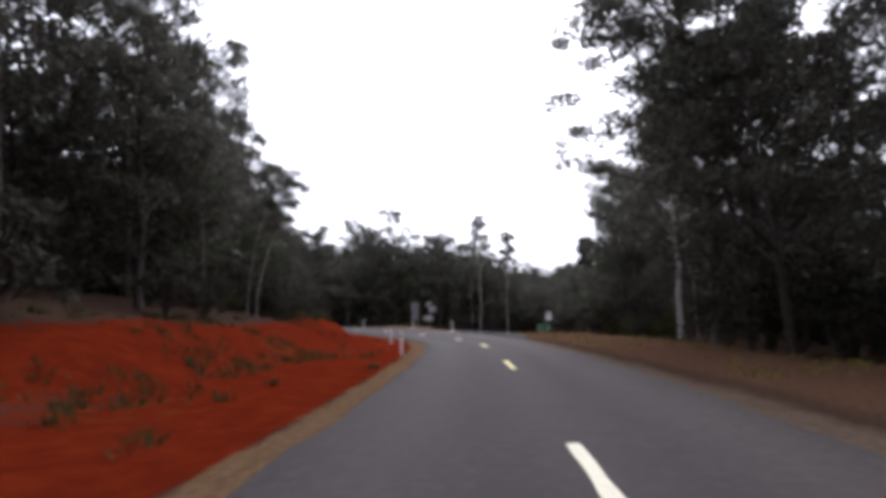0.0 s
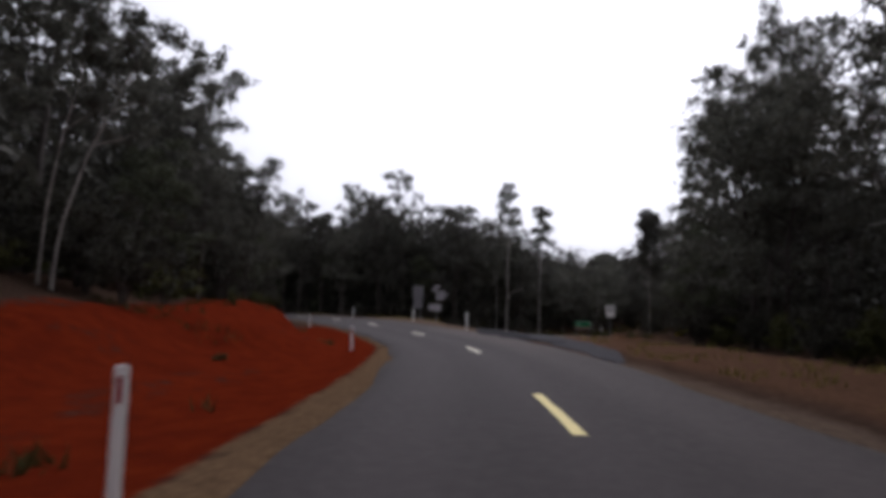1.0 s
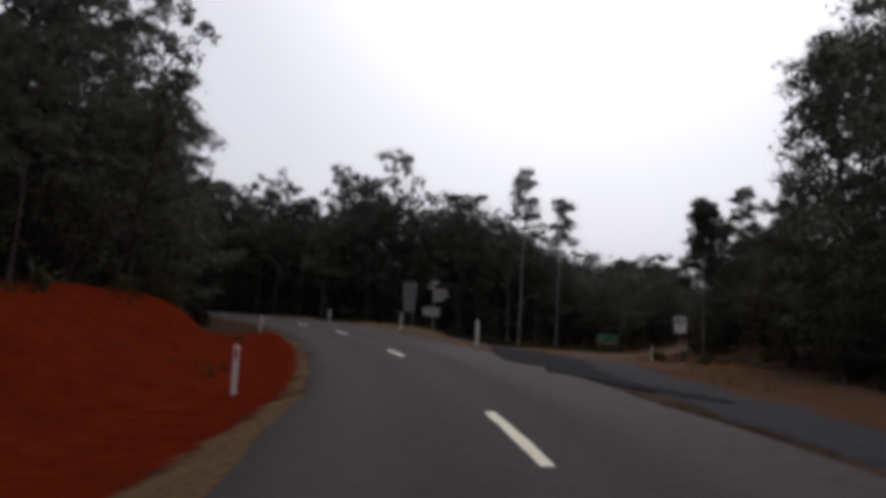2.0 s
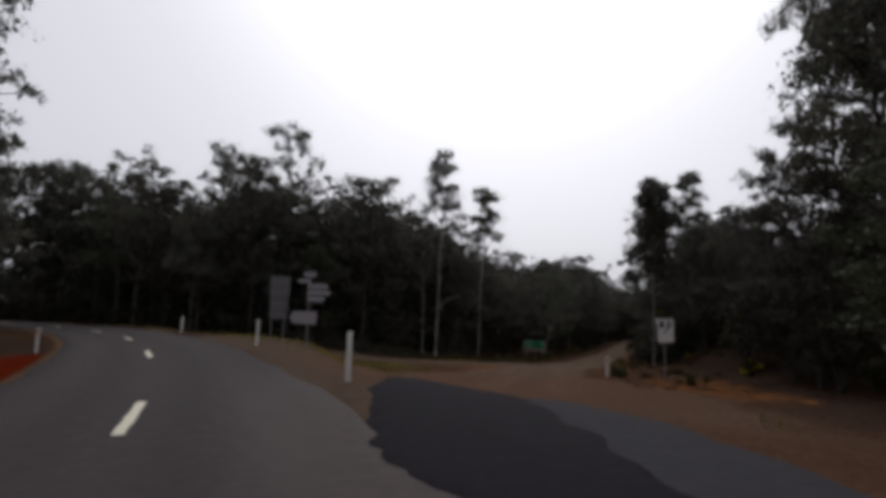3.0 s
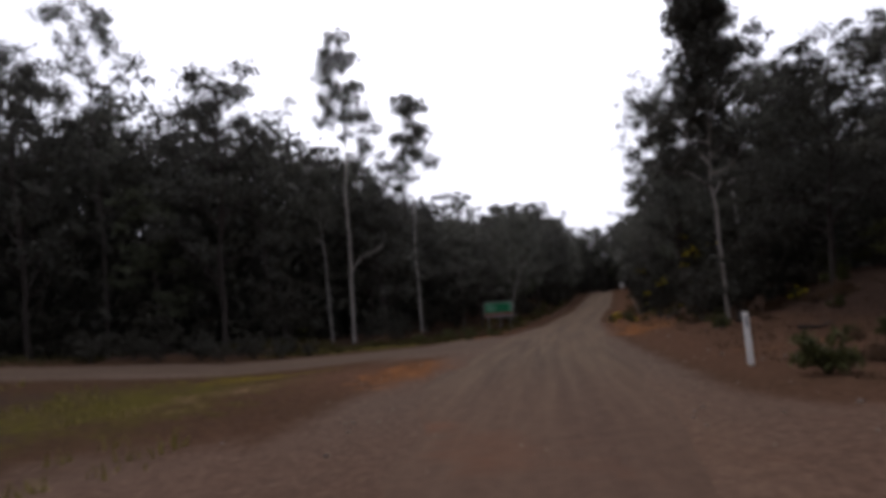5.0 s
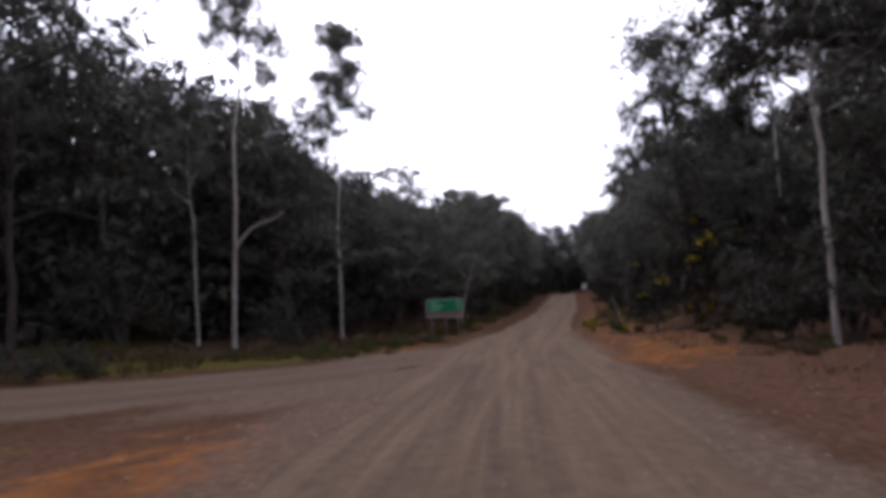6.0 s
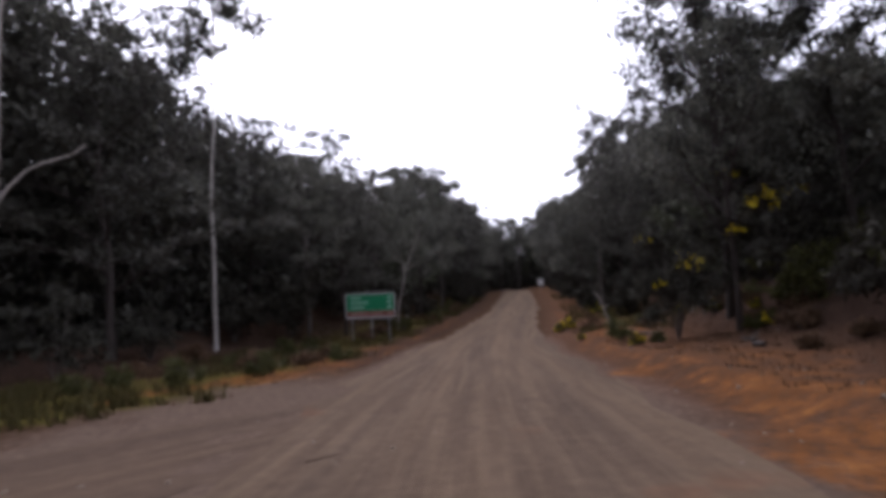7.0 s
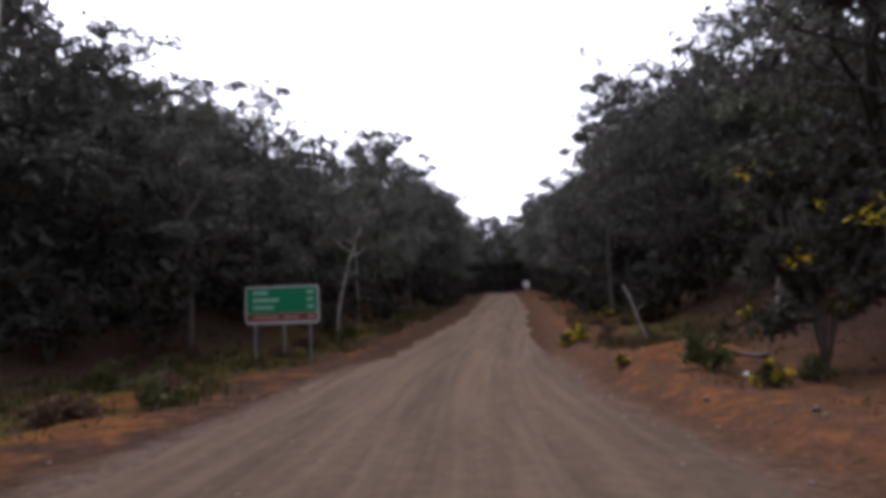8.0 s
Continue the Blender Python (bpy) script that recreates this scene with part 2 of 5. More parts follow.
STONE = plain("pale_stone", (0.17, 0.135, 0.11), 0.9, scale=12, vary=0.4)
CHAR = plain("charred_wood", (0.035, 0.026, 0.022), 0.9, scale=10, vary=0.5)


# ---- helpers of the place ----
def mesh_of(name, verts, faces, mat, smooth=False):
    me = bpy.data.meshes.new(name)
    me.from_pydata([tuple(v) for v in verts], [], faces)
    me.materials.append(mat)
    if smooth:
        me.polygons.foreach_set("use_smooth", [True] * len(me.polygons))
    me.update()
    return me


def part(name, data, parent, label=""):
    ob = new(name, data)
    ob.parent = parent
    return tagged(ob, label) if label else ob


def bm_part(name, bm, mat, parent, label=""):
    me = bpy.data.meshes.new(name)
    bm.to_mesh(me)
    bm.free()
    me.materials.append(mat)
    return part(name, me, parent, label)


def add_box(bm, size, at=(0, 0, 0), bevel=0.0, turn=None):
    r = bmesh.ops.create_cube(bm, size=1.0)
    m = Matrix.Translation(at) @ (turn or Matrix()) @ Matrix.Diagonal((*size, 1))
    bmesh.ops.transform(bm, matrix=m, verts=r["verts"])
    if bevel:
        edges = list({e for v in r["verts"] for e in v.link_edges})
        bmesh.ops.bevel(bm, geom=edges, offset=bevel, segments=2, affect="EDGES")


def add_rod(bm, a, b, r, sides=10):
    a, b = Vector(a), Vector(b)
    m = Matrix.Translation((a + b) / 2) @ (b - a).to_track_quat("Z", "Y").to_matrix().to_4x4()
    bmesh.ops.create_cone(bm, cap_ends=True, segments=sides, radius1=r, radius2=r, depth=(b - a).length, matrix=m)


def add_plate(bm, outline, thick):
    """An upright plate in the x-z plane with its face to -y, of the given outline."""
    vs = [bm.verts.new((x, -thick / 2, z)) for x, z in outline]
    f = bm.faces.new(vs)
    ext = bmesh.ops.extrude_face_region(bm, geom=[f])
    bmesh.ops.translate(bm, vec=(0, thick, 0), verts=[v for v in ext["geom"] if isinstance(v, bmesh.types.BMVert)])
    bmesh.ops.recalc_face_normals(bm, faces=bm.faces)


def rounded(w, h, r, cx=0.0, cz=0.0, steps=4):
    out = []
    for sx, sz, a0 in ((1, 1, 0), (-1, 1, 90), (-1, -1, 180), (1, -1, 270)):
        for i in range(steps + 1):
            a = radians(a0 + 90 * i / steps)
            out.append((cx + sx * (w / 2 - r) + r * math.cos(a), cz + sz * (h / 2 - r) + r * math.sin(a)))
    return out


def value_noise(x, y, scale, seed):
    """Smooth value noise, 0 to 1, on arrays."""
    x, y = np.asarray(x, float) / scale, np.asarray(y, float) / scale
    i, j = np.floor(x), np.floor(y)
    u, v = x - i, y - j
    u, v = u * u * (3 - 2 * u), v * v * (3 - 2 * v)

    def h(a, b):
        s = np.sin(a * 127.1 + b * 311.7 + seed * 74.7) * 43758.5453
        return s - np.floor(s)

    return (h(i, j) * (1 - u) + h(i + 1, j) * u) * (1 - v) + (h(i, j + 1) * (1 - u) + h(i + 1, j + 1) * u) * v


def step01(v, lo, hi):
    t = np.clip((np.asarray(v, float) - lo) / (hi - lo), 0, 1)
    return t * t * (3 - 2 * t)


def smooth_line(points, step=0.5):
    """A Catmull-Rom line through the points, sampled at even steps."""
    p = np.array(points, float)
    p = np.vstack([2 * p[0] - p[1], p, 2 * p[-1] - p[-2]])
    out = []
    for k in range(1, len(p) - 2):
        a, b, c, d = p[k - 1:k + 3]
        n = max(2, int(np.linalg.norm(c - b) / step))
        for t in np.arange(n) / n:
            out.append(0.5 * (2 * b + (c - a) * t + (2 * a - 5 * b + 4 * c - d) * t * t + (3 * b - a - 3 * c + d) * t ** 3))
    out.append(p[-2])
    return np.array(out)


MAIN = smooth_line([(7.2, -45), (6.0, -15), (5.0, 5), (4.35, 17), (3.6, 27.3), (2.25, 39.3), (-0.3, 52.5), (-4.9, 65.2),
                    (-11.3, 77.6), (-19.3, 89.8), (-29.5, 101.5), (-43, 112), (-60, 121.5), (-82, 131), (-125, 143)])
TRACK = smooth_line([(-0.5, 60), (0.3, 67), (1.1, 74), (2.3, 82), (4, 90), (5.3, 96), (7.2, 103.5), (9.4, 112), (13.1, 125),
                     (17.4, 136.5), (24.5, 155), (33, 179), (41.5, 204), (45, 219), (42, 236), (32, 256)])
SPUR = smooth_line([(9.5, 111.5), (6.2, 108.6), (2.6, 105.6), (-1.5, 103.4), (-6, 102), (-12, 101), (-19, 99), (-24.5, 96)])


def near(line, x, y):
    """Signed distance to a line (right of its way is positive) and the index of its nearest sample."""
    x, y = np.atleast_1d(np.asarray(x, float)), np.atleast_1d(np.asarray(y, float))
    tang = np.gradient(line, axis=0)
    tang /= np.linalg.norm(tang, axis=1)[:, None]
    d, k = np.empty(len(x)), np.empty(len(x), int)
    for a in range(0, len(x), 20000):
        px, py = x[a:a + 20000, None] - line[None, :, 0], y[a:a + 20000, None] - line[None, :, 1]
        q = px * px + py * py
        i = q.argmin(1)
        r = np.arange(len(i))
        side = px[r, i] * tang[i, 1] - py[r, i] * tang[i, 0]
        d[a:a + 20000] = np.sqrt(q[r, i]) * np.where(side >= 0, 1, -1)
        k[a:a + 20000] = i
    return d, k


def main_z(y):
    return np.interp(y, [40, 52, 66, 78, 100, 130], [0, -0.08, -0.08, 0.1, 0.25, 0.4])


def bank_of(y):
    return np.interp(y, [38, 52, 64, 80, 100, 125], [0, 0.045, 0.075, 0.075, 0.06, 0.0])


TRACK_Z = ([58, 66, 74, 82, 89, 95, 101, 106, 111, 122, 132, 150, 180, 206, 230, 270],
           [-0.05, -0.1, -0.35, -0.78, -1.0, -1.15, -1.33, -1.6, -1.85, -2.42, -2.6, -2.3, -1.5, -1.0, -1.6, -4.0])


def height(x, y):
    """The lie of the land."""
    x, y = np.atleast_1d(np.asarray(x, float)), np.atleast_1d(np.asarray(y, float))
    dm, km = near(MAIN, x, y)
    dt, kt = near(TRACK, x, y)
    ds, ks = near(SPUR, x, y)
    ym, yt, xs = MAIN[km, 1], TRACK[kt, 1], SPUR[ks, 0]
    zm = main_z(ym) + bank_of(ym) * np.clip(dm, -4.6, 4.6) - 0.16 * np.clip(-dm - 2.9, 0, 1.3)
    zt = np.interp(yt, *TRACK_Z)
    zs = np.interp(xs, [-24.5, -19, -12, -6, 0, 6, 9.5], [0.25, 0.0, -0.75, -1.3, -1.5, -1.66, -1.8])
    cut = (dm < 0) * step01(ym, 50, 58) * (1 - step01(ym, 70, 80))
    wm = np.exp(-(np.maximum(np.abs(dm) - 4.4 + 0.7 * cut, 0) / (2.4 - 0.9 * cut)) ** 2)
    wt = np.exp(-(np.maximum(np.abs(dt) - 4.0, 0) / 3.0) ** 2) * step01(np.abs(dm), 3.6, 6.5)
    ws = np.exp(-(np.maximum(np.abs(ds) - 3.2, 0) / 3.0) ** 2) * step01(np.abs(dm), 3.6, 6.5) * step01(np.abs(dt), 2.5, 5)
    early = 1 - step01(y, 62, 92)
    west = step01(-dt, 0, 4) * (1 - step01(y, 126, 140))
    base = (1 - early) * (np.interp(y, TRACK_Z[0], TRACK_Z[1]) * (0.6 + 0.3 * west) - 0.2)
    base = base + (1.5 * step01(-dm, 4.0 - 0.4 * cut, 13 - 3 * cut) + 1.2 * step01(-dm, 11, 19)) * (1 - step01(ym, 74, 92)) * step01(ym, -60, 0)
    base = base - 0.6 * step01(dm, 6, 15) * early
    base = base + (0.75 + 0.5 * (dt > 0)) * step01(np.abs(dt), 4.5 + 6.5 * west, 10 + 6 * west) * step01(y, 84, 100)
    base = base + (value_noise(x, y, 9, 3) - 0.5) * 0.5 + (value_noise(x, y, 2.6, 4) - 0.5) * 0.16
    wb = 0.02
    z = (wm * zm + wt * zt + ws * zs + wb * base) / (wm + wt + ws + wb)
    rough = np.minimum(step01(np.abs(dm), 3.4, 5.5), np.minimum(step01(np.abs(dt), 3.2, 5.5), step01(np.abs(ds), 2.5, 5)))
    z = z + rough * ((value_noise(x, y, 1.1, 5) - 0.5) * 0.16 + (value_noise(x, y, 0.5, 6) - 0.5) * np.where(dm < 0, 0.035, 0.07))
    z = z + 0.32 * np.exp(-((x - 18.1) / 1.5) ** 2 - ((y - 122.6) / 1.7) ** 2)
    z = z + 0.24 * step01(dt, 3.6, 4.2) * step01(y, 92, 98) * (1 - step01(y, 124, 132))
    far = step01(np.hypot(x, y - 90), 150, 420)
    hills = 20 * step01(np.hypot(x, y - 110), 190, 300) * (0.45 + 0.55 * value_noise(x, y, 120, 8))
    return z * (1 - far) + far * -2 + hills


def hz(x, y):
    return float(height(x, y)[0])


# ---- the ground, one sheet to the horizon ----
def axis_lines(lo, hi, step, reach):
    mid = np.arange(lo, hi + 0.01, step)
    grow, g, d = [], step, 0.0
    while d < reach:
        g *= 1.28
        d += g
        grow.append(d)
    grow = np.array(grow)
    return np.concatenate([lo - grow[::-1], mid, hi + grow])


def build_ground():
    xs, ys = axis_lines(-30, 36, 0.5, 2600), axis_lines(-4, 140, 0.5, 2600)
    gx, gy = np.meshgrid(xs, ys)
    x, y = gx.ravel(), gy.ravel()
    z = height(x, y)
    dm, km = near(MAIN, x, y)
    dt, kt = near(TRACK, x, y)
    ds, ks = near(SPUR, x, y)
    ym, yt = MAIN[km, 1], TRACK[kt, 1]
    z = z - 0.07 * (np.abs(dm) < 2.7) - 0.07 * (np.abs(dt) < 1.4) * (np.abs(dm) > 5) * (yt > 92)
    n, m = len(xs), len(ys)
    j, i = np.meshgrid(np.arange(m - 1), np.arange(n - 1), indexing="ij")
    a = (j * n + i).ravel()
    faces = np.stack([a, a + 1, a + n + 1, a + n], 1)
    me = bpy.data.meshes.new("ground")
    me.from_pydata(np.stack([x, y, z], 1).tolist(), [], faces.tolist())
    me.polygons.foreach_set("use_smooth", [True] * len(me.polygons))
    me.materials.append(SOIL)
    wide = value_noise(x, y, 6, 11)
    red = step01(-dm + 0.45 * step01(ym, 50, 57), 3.0, 4.2) * (1 - step01(-dm, 9.5, 14)) * (1 - step01(ym, 76, 88))
    red *= 1 - 0.35 * step01(value_noise(x * 1.3, y * 0.6, 2.2, 12), 0.62, 0.85) * step01(-dm, 4.5, 6.5)
    red *= 1 - 0.5 * np.exp(-((-dm - 8.4) / 1.2) ** 2) * (1 - step01(ym, 33, 39)) * step01(value_noise(x, y * 0.45, 2.6, 19), 0.25, 0.6)
    tan = step01(np.abs(dm), 2.4, 2.8) * (1 - step01(np.abs(dm) + 0.45 * (dm < 0) * step01(ym, 50, 57), 3.1, 4.1)) * (dm < 0)
    apron = (dm > 2.8) * step01(ym, 50, 58) * (1 - step01(dm, 5, 8)) * (1 - step01(ym, 84, 90))
    brown = step01(dm, 3.6, 5) * (1 - step01(dm, 9, 13)) * (1 - step01(y, 74, 86))
    brown = np.maximum(brown, (1 - step01(np.abs(dt), 6, 11)) * step01(y, 66, 76) * np.where((dt < -3) & (y > 108), 0.3, 1.0))
    brown = np.maximum(brown, (1 - step01(np.abs(ds), 4, 8)))
    orange = step01(dt, 2.8, 3.8) * (1 - step01(dt, 6, 10)) * step01(y, 86, 96) * (0.24 + (0.4 - 0.2 * step01(y, 108, 114)) * step01(wide, 0.35, 0.65))
    orange = np.maximum(orange, 0.8 * step01(dt, 4.5, 6) * (1 - step01(dt, 8, 11)) * step01(y, 70, 76) * (1 - step01(y, 84, 92)))
    orange = np.maximum(orange, 1.1 * np.exp(-((x - 4.6) / 2.4) ** 2 - ((y - 115.8 - (x - 4.6) * 1.2) / 1.5) ** 2))
    orange = np.maximum(orange, 0.72 * np.exp(-((x - 1.2 - (y - 94) * 0.12) / 1.5) ** 2 - ((y - 94.5) / 4.5) ** 2))
    for ox, oy, ow, ol, oa in ((5.5, 117.6, 1.0, 1.9, 1.0), (6.7, 120.9, 1.0, 1.7, 1.0), (6.1, 124.2, 1.0, 1.5, 0.85), (18.0, 122.6, 1.5, 1.9, 1.0), (12.7, 107.6, 1.2, 1.6, 0.9), (13.1, 112.4, 0.8, 1.0, 0.85), (18.2, 124.6, 1.0, 1.2, 0.75), (11.3, 104.2, 1.4, 2.8, 1.05), (14.5, 106.6, 2.0, 1.7, 0.85), (8.9, 127.0, 2.4, 0.8, 0.7)):
        orange = np.maximum(orange, oa * np.exp(-((x - ox) / ow) ** 2 - ((y - oy) / ol) ** 2))
    orange = np.maximum(orange, 0.4 * step01(-dt, 2.8, 3.6) * (1 - step01(-dt, 4.2, 6)) * step01(y, 110, 118))
    orange = np.maximum(orange, 0.12 * (1 - step01(np.abs(dt), 4, 7)) * step01(y, 64, 70) * (1 - step01(y, 82, 92)) * step01(dm, 3.5, 5))
    moss = 0.8 * np.exp(-((x + 5.1 + (y - 81.5) * 0.3) / 1.5) ** 2 - ((y - 82) / 5.0) ** 2)
    moss = np.maximum(moss, 0.66 * np.exp(-((x + 3.2) / 3.6) ** 2 - ((y - 97.8) / 1.6) ** 2))
    tan = np.maximum(tan, 0.48 * np.exp(-((x + 2.8 - (y - 93) * 0.35) / 2.6) ** 2 - ((y - 93) / 6.0) ** 2))
    grass = 0.72 * np.exp(-((x + 5) / 5) ** 2 - ((y - 93) / 8) ** 2)
    grass = np.maximum(grass, 0.6 * step01(-dt, 4.0, 5.4) * (1 - step01(-dt, 8, 12)) * step01(y, 108, 114))
    grass = np.maximum(grass, 0.85 * step01(ds, 3.0, 4.4) * (1 - step01(ds, 9, 14)) * step01(-dt, 4.2, 6.0) * step01(x, -10, -3) * 0.85)
    grass = np.maximum(grass, 0.7 * np.exp(-((x - 9.0) / 2.0) ** 2 - ((y - 131.5) / 3.5) ** 2))
    grass = np.maximum(grass, 0.4 * step01(-dm, 4.2, 5.5) * (1 - step01(-dm, 11, 14)) * (1 - step01(ym, 44, 52)) * step01(value_noise(x, y * 0.6, 3.0, 14), 0.5, 0.8))
    grass = np.maximum(grass, 0.6 * step01(dt, 5.0, 7.0) * (1 - step01(dt, 8, 12)) * step01(y, 122, 132))
    grass = np.maximum(grass, 0.7 * step01(dm, 3.6, 5.0) * (1 - step01(dm, 9, 12)) * step01(ym, 76, 84))
    gravel = (1 - step01(np.abs(dt), 4.2, 7.5)) * step01(y, 60, 70) * (1 - step01(y, 112, 120))
    gravel = np.where((dt > 0) & (y > 82), np.minimum(gravel, 1 - step01(dt - 3.5 * (1 - step01(y, 80, 87)), 2.3, 3.2)), gravel)
    gravel = np.where((dt < 0) & (y > 84) & (y < 101), np.minimum(gravel, np.maximum(1 - step01(-dt, 2.6, 4.4), 1 - step01(y, 84, 88) + step01(y, 98, 101))), gravel)
    gravel = np.maximum(gravel, 0.85 * (1 - step01(np.abs(dt), 2.9, 3.7)) * step01(y, 100, 110) * (1 - step01(y, 124, 134)))
    gravel = np.maximum(gravel, 1 - step01(np.abs(ds), 1.9, 3.3))
    gravel = np.maximum(gravel, apron * 0.9)
    gravel = np.maximum(gravel, 0.95 * step01(dm, 2.4, 2.7) * (1 - step01(dm, 3.1, 3.8)) * (1 - step01(ym, 48, 54)))
    warm = 0.7 * (1 - step01(np.abs(dt), 4, 8)) * step01(y, 63, 70) * (1 - step01(y, 80, 92)) * step01(dm, 3.2, 5)
    warm = np.maximum(warm, 0.85 * np.exp(-((x - 0.6) / 2.6) ** 2 - ((y - 94.5) / 4.2) ** 2))
    warm = np.maximum(warm, 0.55 * step01(dt, 2.4, 3.4) * (1 - step01(dt, 7, 10)) * step01(y, 84, 90))
    warm = np.maximum(warm, 0.7 * step01(dm, 3.6, 4.6) * (1 - step01(dm, 8, 12)) * (1 - step01(ym, 62, 70)))
    rut = (np.exp(-((dt + 0.25) / 0.45) ** 2) + 0.7 * np.exp(-((dt - 1.6) / 0.4) ** 2)) * 0.6 * step01(y, 69, 74) * (1 - step01(y, 88, 96)) * step01(dm, 4.5, 6)
    for name, v in (("rut", rut), ("warm", warm), ("moss", moss), ("gravel", gravel), ("red", red), ("tan", tan), ("brown", brown), ("orange", orange), ("grass", grass)):
        at = me.attributes.new(name, "FLOAT", "POINT")
        at.data.foreach_set("value", np.asarray(v, np.float32))
    me.update()
    tagged(new("ground", me), "red earth banks, leaf litter and rough verges under bushland", "ground", kind="structure")


build_ground()


# ---- roads: strips with a thickness and ragged edges ----
def strip(name, line, half, lift, mat, seed, k0=0, k1=None, ragged=0.25, masks=None, rim=1.03):
    ln = line[k0:k1]
    tang = np.gradient(ln, axis=0)
    tang /= np.linalg.norm(tang, axis=1)[:, None]
    right = np.stack([tang[:, 1], -tang[:, 0]], 1)
    h = np.broadcast_to(half, (len(ln),)) if np.ndim(half) == 0 else np.asarray(half)
    s = np.arange(len(ln)) * 0.5
    cross = np.array([-rim, -1.0, -0.85, -0.6, -0.3, 0, 0.3, 0.6, 0.85, 1.0, rim])
    wob = {-1: (value_noise(s, s * 0, 1.7, seed) - 0.5) * ragged * 2, 1: (value_noise(s, s * 0, 2.1, seed + 1) - 0.5) * ragged * 2}
    rows, acr = [], []
    for c in cross:
        off = c * h + np.where(abs(c) > 0.9, wob[1 if c > 0 else -1], 0)
        p = ln + right * off[:, None]
        z = height(p[:, 0], p[:, 1]) + (lift if abs(c) <= 1.0 else -0.09 if rim < 1.05 else -0.06)
        rows.append(np.column_stack([p, z]))
        acr.append(off)
    n, m = len(cross), len(ln)
    verts = np.stack(rows, 1).reshape(-1, 3)
    faces = [(j * n + i, j * n + i + 1, (j + 1) * n + i + 1, (j + 1) * n + i) for j in range(m - 1) for i in range(n - 1)]
    me = mesh_of(name, verts.tolist(), faces, mat, True)
    at = me.attributes.new("across", "FLOAT", "POINT")
    at.data.foreach_set("value", np.stack(acr, 1).ravel().astype(np.float32))
    for key, fn in (masks or {}).items():
        at = me.attributes.new(key, "FLOAT", "POINT")
        at.data.foreach_set("value", fn(verts[:, 0], verts[:, 1]).astype(np.float32))
    return new(name, me)


def worn_edge(x, y):
    """Where turning wheels have scrubbed the seal pale beside the turn-off."""
    d, k = near(MAIN, x, y)
    return step01(d, 0.9, 2.0) * step01(MAIN[k, 1], 46, 56) * (1 - step01(MAIN[k, 1], 64, 72)) + 0.35 * step01(d, 0.3, 1.6) * (1 - step01(MAIN[k, 1], 46, 56))


tagged(strip("road", MAIN, 2.8, 0.03, ASPHALT, 21, ragged=0.13, masks={"worn": worn_edge}), "worn grey two-lane asphalt road curving through bush", "road", kind="structure")

t0 = int(np.argmin(np.abs(TRACK[:, 1] - 80)))
half_t = np.interp(TRACK[t0:, 1], [80, 84, 90, 97, 104, 108, 113, 122, 130, 140, 265], [0.5, 1.3, 2.1, 2.05, 2.05, 2.4, 2.7, 2.8, 2.4, 2.1, 2.1])
tagged(strip("gravel_track", TRACK, half_t, 0.015, GRAVEL, 31, t0, None, 0.3, {
    "orange": lambda x, y: 0.5 * step01(y, 72, 80) * (1 - step01(y, 112, 122)) * value_noise(x * 2, y * 0.4, 2, 5),
    "warm": lambda x, y: 1 - step01(y, 80, 95), "dark": lambda x, y: 1 - step01(y, 82, 98)}, 1.14),
    "rutted brown gravel track running downhill between trees", "track", kind="structure")
tagged(strip("gravel_spur", SPUR, 1.7, 0.008, GRAVEL, 41, 0, None, 0.6, {
    "orange": lambda x, y: 0.35 * value_noise(x, y, 3, 7), "warm": lambda x, y: 0.15 + 0 * x, "dark": lambda x, y: 0.8 + 0 * x}, 1.14),
    "compacted gravel spur joining track and road", "track", kind="structure")


# fresh bitumen where the track leaves the road
def patch(name, mat, label, left, rightl, lift, rag, seed):
    """A bitumen patch between two edge lines, with ragged edges and a real thickness."""
    left, rightl = smooth_line(left, 0.3), smooth_line(rightl, 0.3)
    n = 80
    pick = lambda l: np.stack([np.interp(np.linspace(0, 1, n), np.linspace(0, 1, len(l)), l[:, c]) for c in (0, 1)], 1)
    a, b = pick(left), pick(rightl)
    s = np.arange(n) * 0.2
    fray = lambda k: (value_noise(s, s * 0, 0.8, k) - 0.5) * rag * 2 + (value_noise(s, s * 0, 0.3, k + 1) - 0.5) * rag
    a = a + np.stack([fray(seed), fray(seed + 5) * 0.5], 1)
    b = b + np.stack([fray(seed + 9), fray(seed + 14) * 0.5], 1)
    w = np.linspace(-0.03, 1.03, 13)
    p = (a[:, None] * (1 - w[None, :, None]) + b[:, None] * w[None, :, None]).reshape(-1, 2)
    inside = np.outer((np.arange(n) > 0) & (np.arange(n) < n - 1), (w >= 0) & (w <= 1)).ravel()
    z = height(p[:, 0], p[:, 1]) + np.where(inside, lift, -0.05)
    faces = [(k * 13 + i, k * 13 + i + 1, (k + 1) * 13 + i + 1, (k + 1) * 13 + i) for k in range(n - 1) for i in range(12)]
    tagged(new(name, mesh_of(name, np.column_stack([p, z]).tolist(), faces, mat, True)), label, "road patch", kind="structure")


